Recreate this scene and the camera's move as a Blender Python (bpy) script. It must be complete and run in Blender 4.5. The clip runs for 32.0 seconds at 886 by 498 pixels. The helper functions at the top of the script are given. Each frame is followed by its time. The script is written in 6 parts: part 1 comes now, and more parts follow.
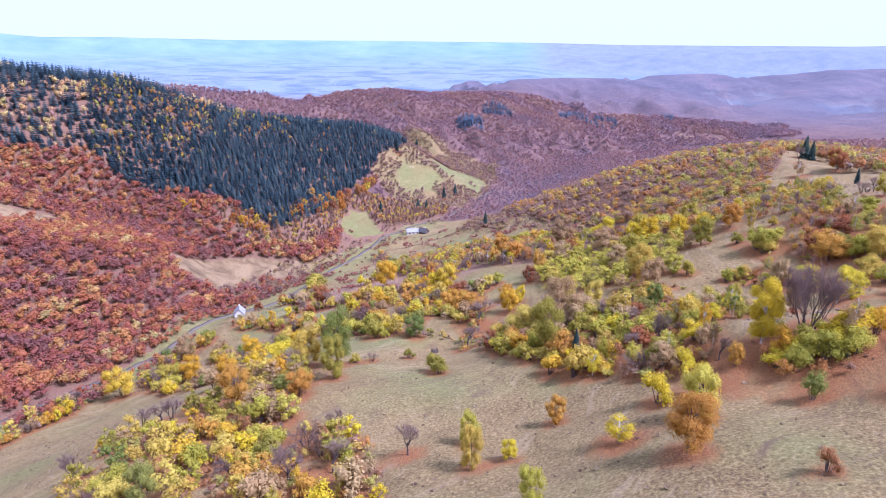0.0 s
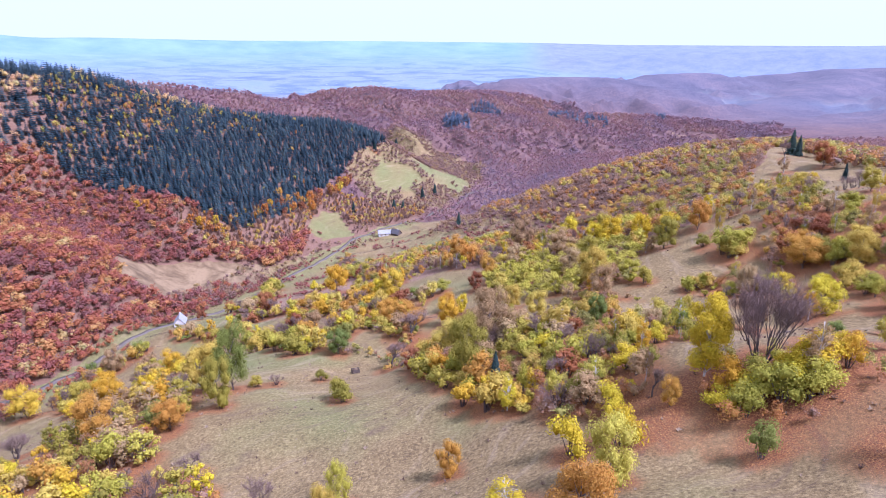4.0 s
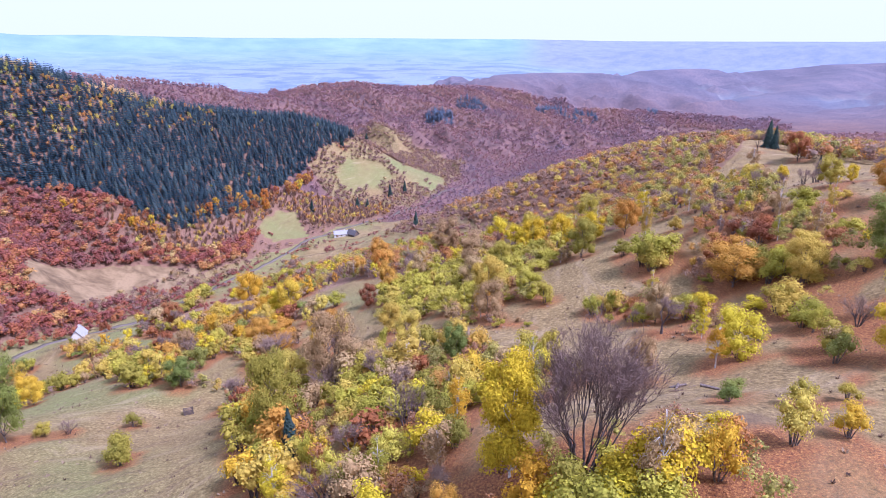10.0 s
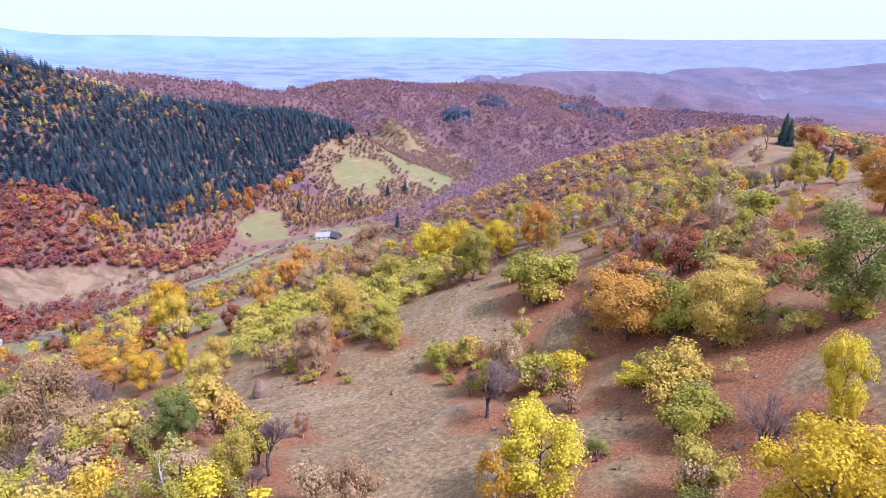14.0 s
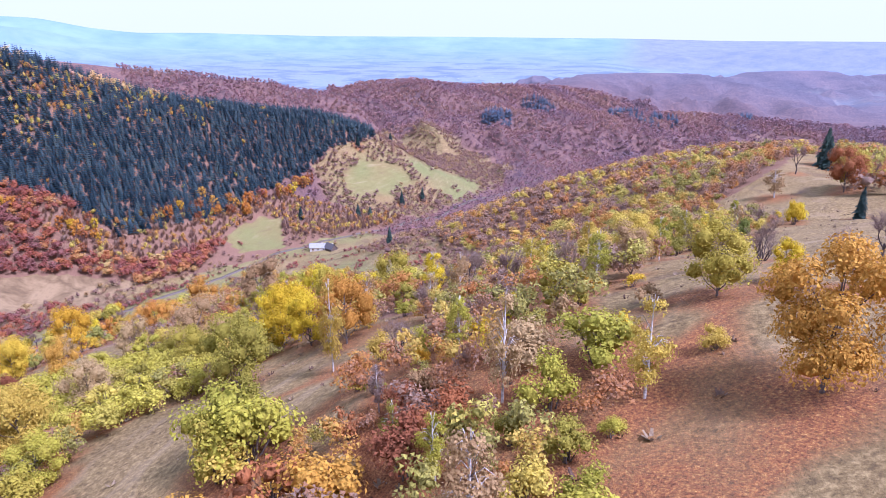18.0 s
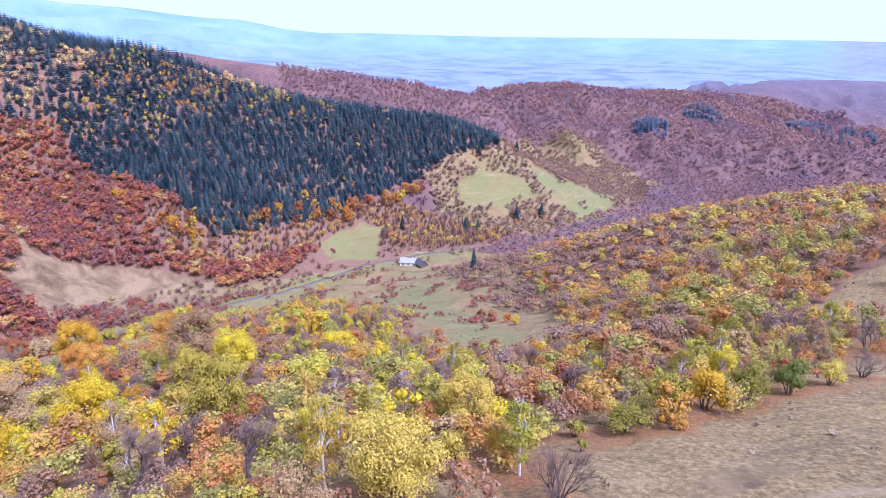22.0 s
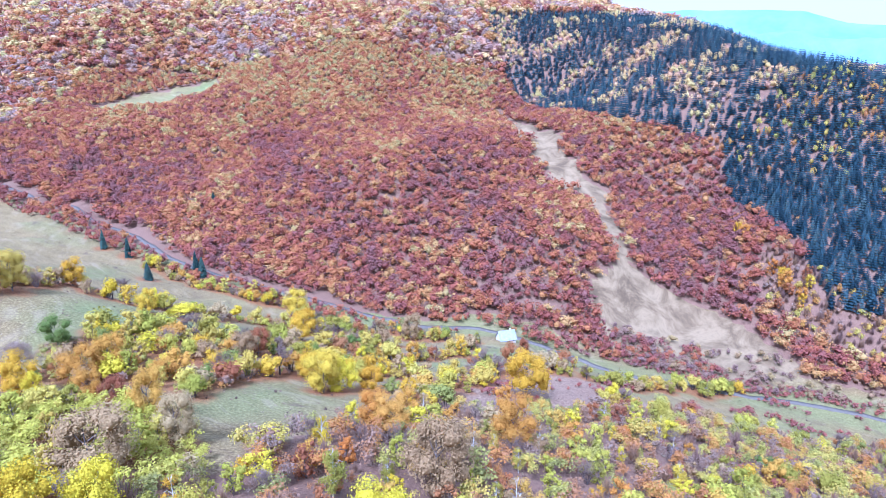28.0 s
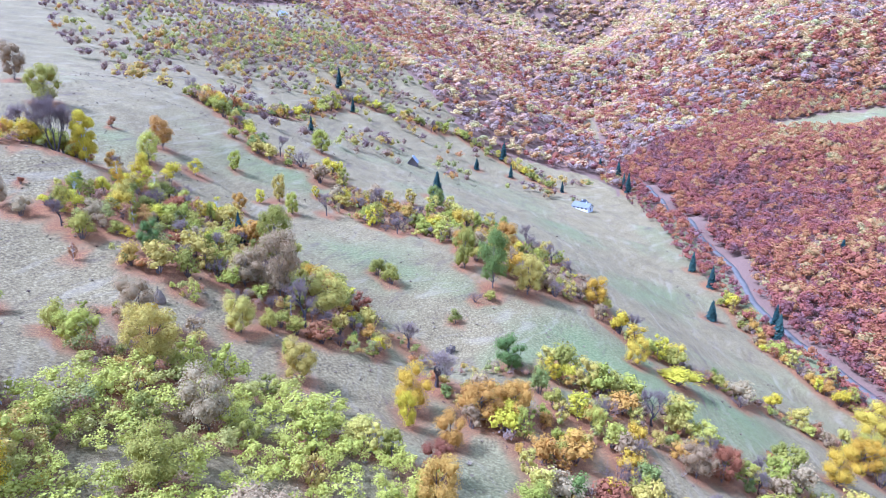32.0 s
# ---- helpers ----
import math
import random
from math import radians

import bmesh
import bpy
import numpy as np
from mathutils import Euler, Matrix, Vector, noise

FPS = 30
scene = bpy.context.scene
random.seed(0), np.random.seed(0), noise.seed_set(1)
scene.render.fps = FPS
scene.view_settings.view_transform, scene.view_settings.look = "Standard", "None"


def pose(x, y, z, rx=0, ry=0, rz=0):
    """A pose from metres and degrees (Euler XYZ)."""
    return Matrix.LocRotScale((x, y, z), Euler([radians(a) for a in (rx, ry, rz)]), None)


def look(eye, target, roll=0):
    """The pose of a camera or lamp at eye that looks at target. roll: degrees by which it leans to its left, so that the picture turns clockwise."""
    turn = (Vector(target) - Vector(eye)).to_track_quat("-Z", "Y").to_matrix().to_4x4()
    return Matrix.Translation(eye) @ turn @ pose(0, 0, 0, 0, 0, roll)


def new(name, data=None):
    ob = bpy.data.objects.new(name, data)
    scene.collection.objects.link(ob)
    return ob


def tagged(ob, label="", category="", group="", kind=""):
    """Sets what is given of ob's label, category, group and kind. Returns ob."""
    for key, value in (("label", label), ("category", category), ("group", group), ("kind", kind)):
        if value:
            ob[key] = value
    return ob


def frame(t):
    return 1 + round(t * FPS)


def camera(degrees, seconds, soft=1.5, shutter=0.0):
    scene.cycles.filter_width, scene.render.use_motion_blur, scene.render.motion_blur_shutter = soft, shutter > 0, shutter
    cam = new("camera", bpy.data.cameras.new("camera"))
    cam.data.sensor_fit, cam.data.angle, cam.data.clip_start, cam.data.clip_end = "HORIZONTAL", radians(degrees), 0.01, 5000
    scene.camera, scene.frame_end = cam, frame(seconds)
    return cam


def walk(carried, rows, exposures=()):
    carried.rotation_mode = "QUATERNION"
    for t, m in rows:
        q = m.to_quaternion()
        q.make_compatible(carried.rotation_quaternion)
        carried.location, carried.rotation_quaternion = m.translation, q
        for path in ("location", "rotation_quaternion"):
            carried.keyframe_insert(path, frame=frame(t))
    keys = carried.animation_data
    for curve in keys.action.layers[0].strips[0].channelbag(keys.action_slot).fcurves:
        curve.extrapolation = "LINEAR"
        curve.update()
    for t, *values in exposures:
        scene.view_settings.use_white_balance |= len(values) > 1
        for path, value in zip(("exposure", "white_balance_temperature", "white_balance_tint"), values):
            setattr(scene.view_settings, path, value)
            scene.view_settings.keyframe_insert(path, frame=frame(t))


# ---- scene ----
cam = camera(69.87, 32.0, soft=0.85)
# seconds, place, heading (clockwise from north), tilt, lean
PATH = [
    (0, 0.00, 0.00, 200.00, 0.00, -18.44, 0.15),
    (0.5, 3.10, 3.44, 199.05, 0.04, -18.45, 0.24),
    (1, 6.11, 6.80, 198.11, 0.05, -18.43, 0.20),
    (1.5, 9.14, 10.23, 197.13, 0.07, -18.40, 0.23),
    (2, 12.15, 13.78, 196.12, 0.11, -18.37, 0.24),
    (2.5, 15.18, 17.48, 195.09, 0.14, -18.35, 0.24),
    (3, 18.32, 21.30, 193.96, 0.17, -18.36, 0.24),
    (3.5, 21.46, 25.18, 192.72, 0.16, -18.34, 0.16),
    (5.5, 34.13, 39.28, 188.61, 0.13, -18.31, -0.08),
    (6, 37.32, 42.52, 187.72, 0.15, -18.30, -0.09),
    (6.5, 40.53, 45.79, 186.87, 0.15, -18.31, -0.11),
    (7, 43.69, 49.02, 186.11, 0.17, -18.32, -0.06),
    (7.5, 46.90, 52.23, 185.37, 0.18, -18.36, -0.05),
    (8, 50.11, 55.42, 184.64, 0.14, -18.38, -0.03),
    (8.5, 53.28, 58.61, 183.90, 0.14, -18.39, -0.04),
    (9, 56.41, 61.76, 183.26, 0.12, -18.42, -0.05),
    (9.5, 59.55, 64.98, 182.59, 0.07, -18.47, -0.07),
    (10, 62.76, 68.18, 181.86, -0.02, -18.48, -0.07),
    (10.5, 65.98, 71.55, 181.12, -0.13, -18.50, -0.10),
    (11, 69.51, 75.24, 180.10, -0.32, -18.51, -0.22),
    (11.5, 74.37, 80.24, 178.95, -0.60, -18.53, -0.24),
    (12, 80.25, 86.32, 177.48, -1.01, -18.52, -0.23),
    (12.5, 86.28, 92.54, 175.87, -1.58, -18.50, -0.14),
    (13, 92.01, 98.79, 174.37, -2.20, -18.45, -0.12),
    (13.5, 97.80, 105.08, 173.08, -2.89, -18.43, -0.17),
    (14, 103.57, 111.66, 171.74, -3.54, -18.42, -0.24),
    (14.5, 109.25, 118.47, 170.64, -4.24, -18.41, -0.20),
    (16.5, 128.28, 144.71, 169.85, -6.63, -18.46, 0.05),
    (17, 133.36, 151.16, 169.62, -7.35, -18.42, 0.01),
    (17.5, 138.41, 157.65, 169.68, -8.17, -18.42, 0.04),
    (18, 143.34, 164.36, 169.91, -9.01, -18.43, 0.09),
    (18.5, 148.18, 171.16, 170.01, -9.87, -18.43, 0.14),
    (19, 152.68, 177.99, 170.10, -10.76, -18.45, 0.17),
    (19.5, 157.13, 185.23, 170.28, -11.81, -18.46, 0.18),
    (20, 161.56, 192.67, 170.49, -13.66, -18.45, 0.22),
    (20.5, 165.78, 200.17, 170.63, -15.70, -18.42, 0.23),
    (21, 169.63, 207.81, 170.83, -18.04, -18.42, 0.24),
    (21.5, 173.13, 215.56, 171.01, -20.83, -18.39, 0.30),
    (22, 176.21, 223.67, 171.18, -24.04, -18.42, 0.29),
    (22.5, 178.75, 232.18, 171.28, -28.05, -18.46, 0.27),
    (23, 180.71, 240.82, 171.20, -31.47, -18.42, 0.27),
    (23.5, 182.05, 249.46, 171.02, -35.99, -18.37, 0.25),
    (24, 182.66, 258.05, 170.96, -40.70, -18.33, 0.23),
    (24.5, 182.54, 266.48, 170.86, -45.48, -18.28, 0.38),
    (26.5, 172.96, 299.68, 167.35, -67.23, -17.23, 0.11),
    (27, 168.25, 307.18, 166.99, -73.33, -17.04, 0.09),
    (27.5, 162.91, 314.24, 166.63, -79.76, -16.92, 0.18),
    (28, 156.92, 320.62, 166.32, -86.07, -16.81, 0.21),
    (28.5, 150.02, 326.21, 166.01, -93.62, -16.71, 0.33),
    (29, 142.42, 330.99, 165.65, -101.02, -16.60, 0.40),
    (29.5, 134.31, 334.77, 165.38, -108.28, -16.52, 0.44),
    (30, 125.87, 337.51, 165.35, -115.63, -16.45, 0.50),
    (30.5, 117.54, 339.15, 165.36, -123.02, -16.37, 0.64),
    (31, 109.24, 339.85, 165.50, -130.00, -16.31, 0.87),
    (31.5, 100.94, 339.56, 165.75, -136.80, -16.32, 1.11),
    (32, 92.64, 338.73, 166.25, -144.35, -16.33, 1.11),
]
walk(cam, [(t, pose(x, y, z, 90 + tilt, 0, -heading) @ pose(0, 0, 0, 0, 0, lean)) for t, x, y, z, heading, tilt, lean in PATH],
     [(0, 0.84, 5150, 42), (16, 0.80, 5250, 45), (22, 0.83, 5050, 42), (27, 1.06, 4500, 32), (29, 1.28, 4120, 22), (30, 1.16, 4050, 22), (32, 1.24, 4120, 25)])
# ---- light ----
world = bpy.data.worlds.new("world")
scene.world = world
world.use_nodes = True
wn, wl = world.node_tree.nodes, world.node_tree.links
sky = wn.new("ShaderNodeTexSky")
sky.sky_type, sky.sun_disc = "NISHITA", False
sky.sun_elevation, sky.sun_rotation = radians(53), radians(115)
sky.air_density, sky.dust_density, sky.ozone_density = 1.0, 6.0, 1.0
veil = wn.new("ShaderNodeMix")          # a thin even sheet of cloud over the whole sky
veil.data_type = "RGBA"
veil.inputs[0].default_value = 0.86
veil.inputs[7].default_value = (7.1, 8.2, 8.8, 1)
wl.new(sky.outputs[0], veil.inputs[6])
wl.new(veil.outputs[2], wn["Background"].inputs[0])
wn["Background"].inputs[1].default_value = 0.083
sun = new("sun", bpy.data.lights.new("sun", "SUN"))
sun.data.energy, sun.data.angle, sun.data.color = 4.0, radians(14), (1.0, 0.97, 0.93)
sun.matrix_world = look((600, -280, 900), (0, 0, 0))


# ---- landform ----
# The lie of the land as named lines of (x, y, height); the sheet between them is a thin plate.
STREAM = [(-720, -480, 160), (-620, -300, 112), (-480, -150, 92), (-370, -50, 80), (-300, 60, 66), (-243, 145, 52),
          (-205, 205, 42), (-178, 268, 33), (-165, 335, 24), (-160, 400, 18), (-138, 470, 13), (-105, 540, 9),
          (-62, 606, 7), (-18, 690, 3), (22, 800, -4), (58, 920, -12), (130, 1100, -28), (270, 1280, -38), (520, 1460, -48)]
EAST_SLOPE = [(70, 109, 134), (83, 118, 142), (-2, 174, 102), (-2, 208, 90), (38, 158, 115), (-38, 183, 98), (-78, 95, 104),
              (19, 106, 119), (-135, -14, 101), (-143, -114, 128), (-272, -81, 90), (-93, 335, 40), (-130, 372, 31), (-14, 235, 88),
              (29, 238, 95), (-42, 269, 72), (-82, 193, 82), (-138, 114, 80), (-61, 45, 116), (44, 93, 134), (-36, 134, 103), (24, 13, 150)]
SPUR_FLANK = [(86, 217, 118), (62, 181, 121), (81, 131, 141), (108, 250, 123), (122, 187, 132), (126, 215, 133), (36, 325, 87),
              (41, 265, 98), (36, 292, 91), (37, 318, 89), (-8, 362, 63), (-32, 410, 46), (39, 413, 66), (43, 539, 33),
              (40, 577, 31), (115, 477, 59), (119, 390, 80), (131, 363, 91), (187, 381, 108), (136, 545, 74), (173, 449, 94)]
HOLLOW = [(109, 160, 133), (102, 145, 134), (119, 149, 137), (103, 135, 139.5), (121, 173, 133), (105, 190, 124), (94, 153, 132), (98, 206, 121), (147, 206, 143), (125, 217, 135)]
SPUR_CREST = [(60, -60, 160), (100, 20, 158), (130, 90, 152), (148, 165, 148), (156, 203, 145), (158, 222, 146), (164, 270, 134),
              (162, 318, 118), (195, 340, 120), (220, 397, 118), (244, 416, 121), (258, 442, 119), (290, 520, 112), (335, 640, 92),
              (400, 800, 70), (225, 180, 158), (265, 320, 130), (320, 430, 110), (420, 520, 80), (200, -150, 185)]
RED_HILL = [(-303, 183, 60), (-329, 141, 62), (-386, 191, 74), (-376, 214, 82), (-309, 334, 89), (-271, 297, 62), (-265, 346, 64),
            (-213, 392, 58), (-198, 320, 33), (-212, 239, 41), (-187, 392, 42), (-481, -76, 105), (-478, -40, 98), (-500, 70, 100),
            (-657, 29, 122), (-554, 421, 110), (-435, 441, 104), (-209, 454, 46), (-540, 220, 118), (-600, 140, 130), (-430, 340, 104)]
SPRUCE_HILL = [(-328, 555, 100), (-206, 511, 34), (-292, 524, 58), (-200, 534, 48), (-139, 578, 30), (-140, 603, 40), (-246, 652, 112),
               (-174, 775, 98), (-113, 859, 86), (-214, 735, 107), (-315, 668, 151), (-51, 886, 60), (-57, 838, 46), (-110, 664, 22),
               (-52, 773, 18), (0, 792, 6), (-57, 684, 10), (-158, 519, 20), (-105, 604, 15), (-182, 475, 18), (-562, 537, 143),
               (-690, 320, 191), (-700, 520, 194), (-580, 600, 189), (-440, 650, 169), (-640, 760, 177), (-420, 850, 48), (-250, 980, -33)]
SOUTH_HILLS = [(-329, -180, 144), (-346, -279, 154), (-752, -85, 193), (-815, 121, 194), (-767, -307, 160), (-655, -330, 100),
               (-180, -360, 195), (40, -350, 215), (-340, -520, 225), (-760, -640, 212), (-1040, -440, 290), (-1040, 60, 270),
               (-1000, 330, 275), (-620, -860, 300), (-1090, -720, 215), (-1250, -950, 370), (-236, -549, 222), (-200, -850, 330), (250, -600, 260),
               (-1400, 200, 370), (-1500, -500, 420), (-900, -1200, 400)]
NORTH_LOWS = [(-40, 1180, -4), (118, 1225, -20), (271, 1225, -18), (346, 1000, 20), (520, 900, 45), (650, 1150, 15), (420, 1330, -30), (600, 1450, -34), (-380, 1180, 5),
              (-700, 1300, 40), (-420, 1700, -10), (60, 1800, -20), (760, 1850, -32), (0, 2200, -25), (420, 2000, -28), (-520, 2150, -20), (-900, 1800, 0),
              (1000, 1400, -10), (1200, 1900, -32), (900, 1000, 40), (800, 700, 60), (800, 0, 150), (700, -600, 240), (-1300, 700, 240), (-1200, 1100, 160)]
# crests of the wooded hills to the north: slope of the flanks, roundness, then (x, y, height)
RIDGES = [(0.34, 45, [(-900, 1050, 172), (-640, 1150, 132), (-476, 1205, 113), (-380, 1270, 98), (-310, 1320, 78), (-250, 1350, 48)]),
          (0.30, 70, [(-330, 1400, 52), (-209, 1492, 82), (-130, 1500, 86), (-48, 1560, 73), (60, 1640, 67), (140, 1750, 58), (192, 1934, 40), (300, 2050, 25)]),
          (0.27, 40, [(-48, 1560, 66), (58, 1385, 40), (200, 1450, 34), (380, 1560, 22), (567, 1634, 8), (720, 1640, -6), (830, 1600, -22)]),
          (0.24, 90, [(192, 1934, 40), (240, 2150, 52), (290, 2350, 62), (450, 2400, 66), (616, 2395, 64), (760, 2300, 35), (830, 2200, 5)]),
          (0.24, 90, [(616, 2395, 60), (783, 2720, 30), (980, 2850, 52), (1179, 2943, 54), (1350, 2980, 22)]),
          (0.20, 110, [(1350, 3050, 15), (1600, 3100, 40), (1934, 3111, 64), (2300, 3050, 78), (2900, 2800, 95)]),
          (0.20, 110, [(1934, 3111, 64), (1650, 2700, 38), (1350, 2400, 8), (1050, 2150, -18)]),
          (0.20, 110, [(2300, 3050, 78), (2000, 2500, 50), (1650, 2050, 20), (1300, 1800, -14)])]
LAND = np.array(STREAM + EAST_SLOPE + SPUR_FLANK + HOLLOW + SPUR_CREST + RED_HILL + SPRUCE_HILL + SOUTH_HILLS + NORTH_LOWS, float)


def plate_basis(d2):
    return np.where(d2 > 0, 0.5 * d2 * np.log(d2 + 1e-12), 0)


def fit_plate(points, stiff):
    """A thin plate through the lines of the land, eased a little at each of their points."""
    xy, n = points[:, :2] / 100, len(points)
    a = np.zeros((n + 3, n + 3))
    a[:n, :n] = plate_basis(((xy[:, None] - xy[None]) ** 2).sum(-1)) + stiff * np.eye(n)
    a[:n, n], a[:n, n + 1:] = 1, xy
    a[n:, :n] = a[:n, n:].T
    return np.linalg.solve(a, np.concatenate([points[:, 2], np.zeros(3)]))


PLATE = fit_plate(LAND, 0.006)


def ripple(x, y, size, seed):
    """Smooth unevenness between -1 and 1, from a few crossed waves."""
    rng = np.random.RandomState(seed)
    out = np.zeros_like(x)
    for _ in range(7):
        a, p, k = rng.uniform(0, 2 * np.pi), rng.uniform(0, 2 * np.pi), rng.uniform(0.6, 1.7) * 2 * np.pi / size
        out += np.sin((x * np.cos(a) + y * np.sin(a)) * k + p + 1.3 * np.sin((x * np.sin(a) - y * np.cos(a)) * k * 0.6 + p))
    return out / 4.0


def from_line(x, y, line):
    """The distance of places from a line of (x, y)."""
    best = np.full(x.shape, 1e9)
    for (ax, ay), (bx, by) in zip(line, line[1:]):
        dx, dy = bx - ax, by - ay
        s = np.clip(((x - ax) * dx + (y - ay) * dy) / (dx * dx + dy * dy), 0, 1)
        best = np.minimum(best, np.hypot(x - ax - s * dx, y - ay - s * dy))
    return best


def smoothstep(v, lo, hi):
    s = np.clip((v - lo) / (hi - lo), 0, 1)
    return s * s * (3 - 2 * s)


def far_height(x, y):
    """The plain beyond the hills, the hazy blue hill at its near edge, and the mountains behind it."""
    r, head = np.hypot(x - 60, y - 100), np.degrees(np.arctan2(x - 60, y - 100))
    z = 200 - r * (np.interp(r, [2400, 3000, 3600, 4200, 4900], [0.078, 0.060, 0.043, 0.026, 0.006]) + smoothstep(head, 5, 14) * np.interp(r, [2400, 3000, 3600, 4200], [0.012, 0.014, 0.014, 0.004]))
    for where, wide, tall, size, seed in ((3150, 110, 15, 31, 51), (3500, 120, 20, 24, 52), (3850, 130, 26, 27, 53), (4200, 120, 26, 19, 54)):
        z = z + np.exp(-((r - where - 90 * ripple(head, head * 0, 40, seed)) / wide) ** 2) * tall * np.clip(ripple(head, head * 0, size, seed + 4) + 0.15, 0, 1) * smoothstep(-head, -8, 4)
    rim = np.interp(head, [-70, -59, -55, -52, -47, -43, -39, -36, -32, -26, -18, 0, 60], [3.3, 3.4, 3.1, 2.2, 1.8, 1.4, 1.15, 0.5, 0.15, 0.1, -0.08, -0.12, -0.15])
    rim = 185 + 4750 * np.tan(np.radians(rim + 0.10 * ripple(head, head * 0, 13, 5) * smoothstep(-head, 20, 40)))
    z = z + (rim - z) * smoothstep(r, 4250, 4720) * smoothstep(-head, -20, 10)
    for where, share, seed in ((4050, 0.35, 61), (4350, 0.62, 62)):
        spur = z + (share * (1 + 0.25 * ripple(head, head * 0, 11, seed)) * (rim - z)) * np.exp(-((r - where) / 110) ** 2)
        z = np.where(head < -28, np.maximum(z, z + (spur - z) * smoothstep(-head, 30, 42)), z)
    blue = np.interp(head, [5.5, 8.5, 10, 11.5, 13, 15, 20, 28, 34, 60], [-2.7, -1.9, -1.62, -1.36, -1.42, -1.18, -0.80, -0.62, -0.45, -0.3])
    blue = 183 + 4100 * np.tan(np.radians(blue + 0.035 * ripple(head, head * 0, 7, 9)))
    z = z + np.clip(blue - z, 0, None) * np.exp(-(np.minimum(0, r - 4100) / 330) ** 2) * smoothstep(head, 4, 7)
    south = smoothstep(np.abs(head), 84, 110)
    return z * (1 - south) + south * (300 + 0.06 * r)


def ridge_height(x, y):
    """The wooded hills to the north: flanks falling away from each crest, scored by gullies."""
    best = np.full(x.shape, -400.0)
    sway = ripple(x, y, 260, 15)
    gully = np.abs(ripple(x, y, 170, 14))
    for slope, soft, line in RIDGES:
        for (ax, ay, az), (bx, by, bz) in zip(line, line[1:]):
            dx, dy = bx - ax, by - ay
            s = np.clip(((x - ax) * dx + (y - ay) * dy) / (dx * dx + dy * dy), 0, 1)
            d = np.hypot(x - ax - s * dx, y - ay - s * dy)
            best = np.maximum(best, az + s * (bz - az) - slope * (np.sqrt(d * d * (1 + 0.35 * sway) ** 2 + soft * soft) - soft) - 24 * gully * np.clip(d / 160, 0, 1))
    return best


def height(x, y):
    x, y = np.asarray(x, float), np.asarray(y, float)
    shape = x.shape
    x, y = x.ravel(), y.ravel()
    z = np.zeros_like(x)
    for i in range(0, len(x), 20000):
        px, py = x[i:i + 20000] / 100, y[i:i + 20000] / 100
        part = PLATE[-3] + PLATE[-2] * px + PLATE[-1] * py
        for (cx, cy), w in zip(LAND[:, :2] / 100, PLATE[:-3]):
            part += w * plate_basis((px - cx) ** 2 + (py - cy) ** 2)
        z[i:i + 20000] = part
    r = np.hypot(x - 60, y - 100)
    ridge = 1 - 1.6 * np.abs(ripple(x * 0.8 + 0.5 * y, y - 0.3 * x, 620, 11))
    z += smoothstep(r, 950, 1500) * (1 - smoothstep(y, 700, 1000)) * (58 * (ridge - 0.55) + 11 * ripple(x, y, 190, 14)) + 0.9 * ripple(x, y, 60, 12) + 0.45 * ripple(x, y, 19, 13)
    z += smoothstep(-x, 235, 310) * smoothstep(y, -60, 60) * (1 - smoothstep(y, 430, 520)) * (5.5 * ripple(x * 0.35, y, 95, 16) + 2.0 * ripple(x * 0.5, y, 38, 17))
    deep = np.flatnonzero((y < 40) & (x < -300) & (r < 1600))
    if len(deep):
        line = [(-1090, -720), (-880, -590), (-720, -480), (-620, -300), (-480, -150), (-370, -50), (-330, 10)]
        z[deep] -= 20 * np.exp(-from_line(x[deep], y[deep], line) / 45) * smoothstep(-x[deep], 320, 420)
    away = smoothstep(r, 2300, 3000)
    z = z * (1 - away) + away * far_height(x, y)
    north = np.flatnonzero((y > 950) & (r < 3900))
    if len(north):
        hills, low = ridge_height(x[north], y[north]), z[north]
        both = 0.5 * (hills + low + np.sqrt((hills - low) ** 2 + 100)) - 3
        z[north] = low + (both - low) * smoothstep(y[north], 950, 1120)
    return z.reshape(shape)
# ---- end of landform ----

# ---- zones of the land ----


def inside(x, y, polygon):
    """Which of the places lie in a polygon of (x, y)."""
    hit = np.zeros(x.shape, bool)
    for (ax, ay), (bx, by) in zip(polygon, polygon[1:] + polygon[:1]):
        cross = (ay > y) != (by > y)
        with np.errstate(divide="ignore", invalid="ignore"):
            hit ^= cross & (x < (bx - ax) * (y - ay) / (by - ay + 1e-9) + ax)
    return hit


STREAM_LINE = [(x, y) for x, y, z in STREAM]
ROAD = [(-370, -20), (-330, 40), (-290, 100), (-256, 150), (-222, 182), (-202, 222), (-187, 262), (-176, 298), (-167, 322), (-154, 362), (-140, 400), (-116, 428),
        (-104, 462), (-98, 507), (-84, 545), (-70, 580), (-64, 610), (-36, 655), (8, 725), (42, 810), (74, 920), (140, 1090)]
CUT = [(-188, 430), (-213, 460), (-203, 482), (-185, 502), (-155, 518), (-123, 527), (-112, 495), (-121, 470), (-146, 435)]
STRIP = [(-215, 459), (-253, 463), (-307, 462), (-328, 450), (-391, 445), (-439, 433), (-500, 430), (-547, 428)]
CLEARING = (610, 1524, 60, 16)          # middle and reach of a far clearing
HIGH_MEADOW = [(-585, -25), (-650, 5), (-690, 93), (-645, 108), (-590, 52), (-568, 5)]
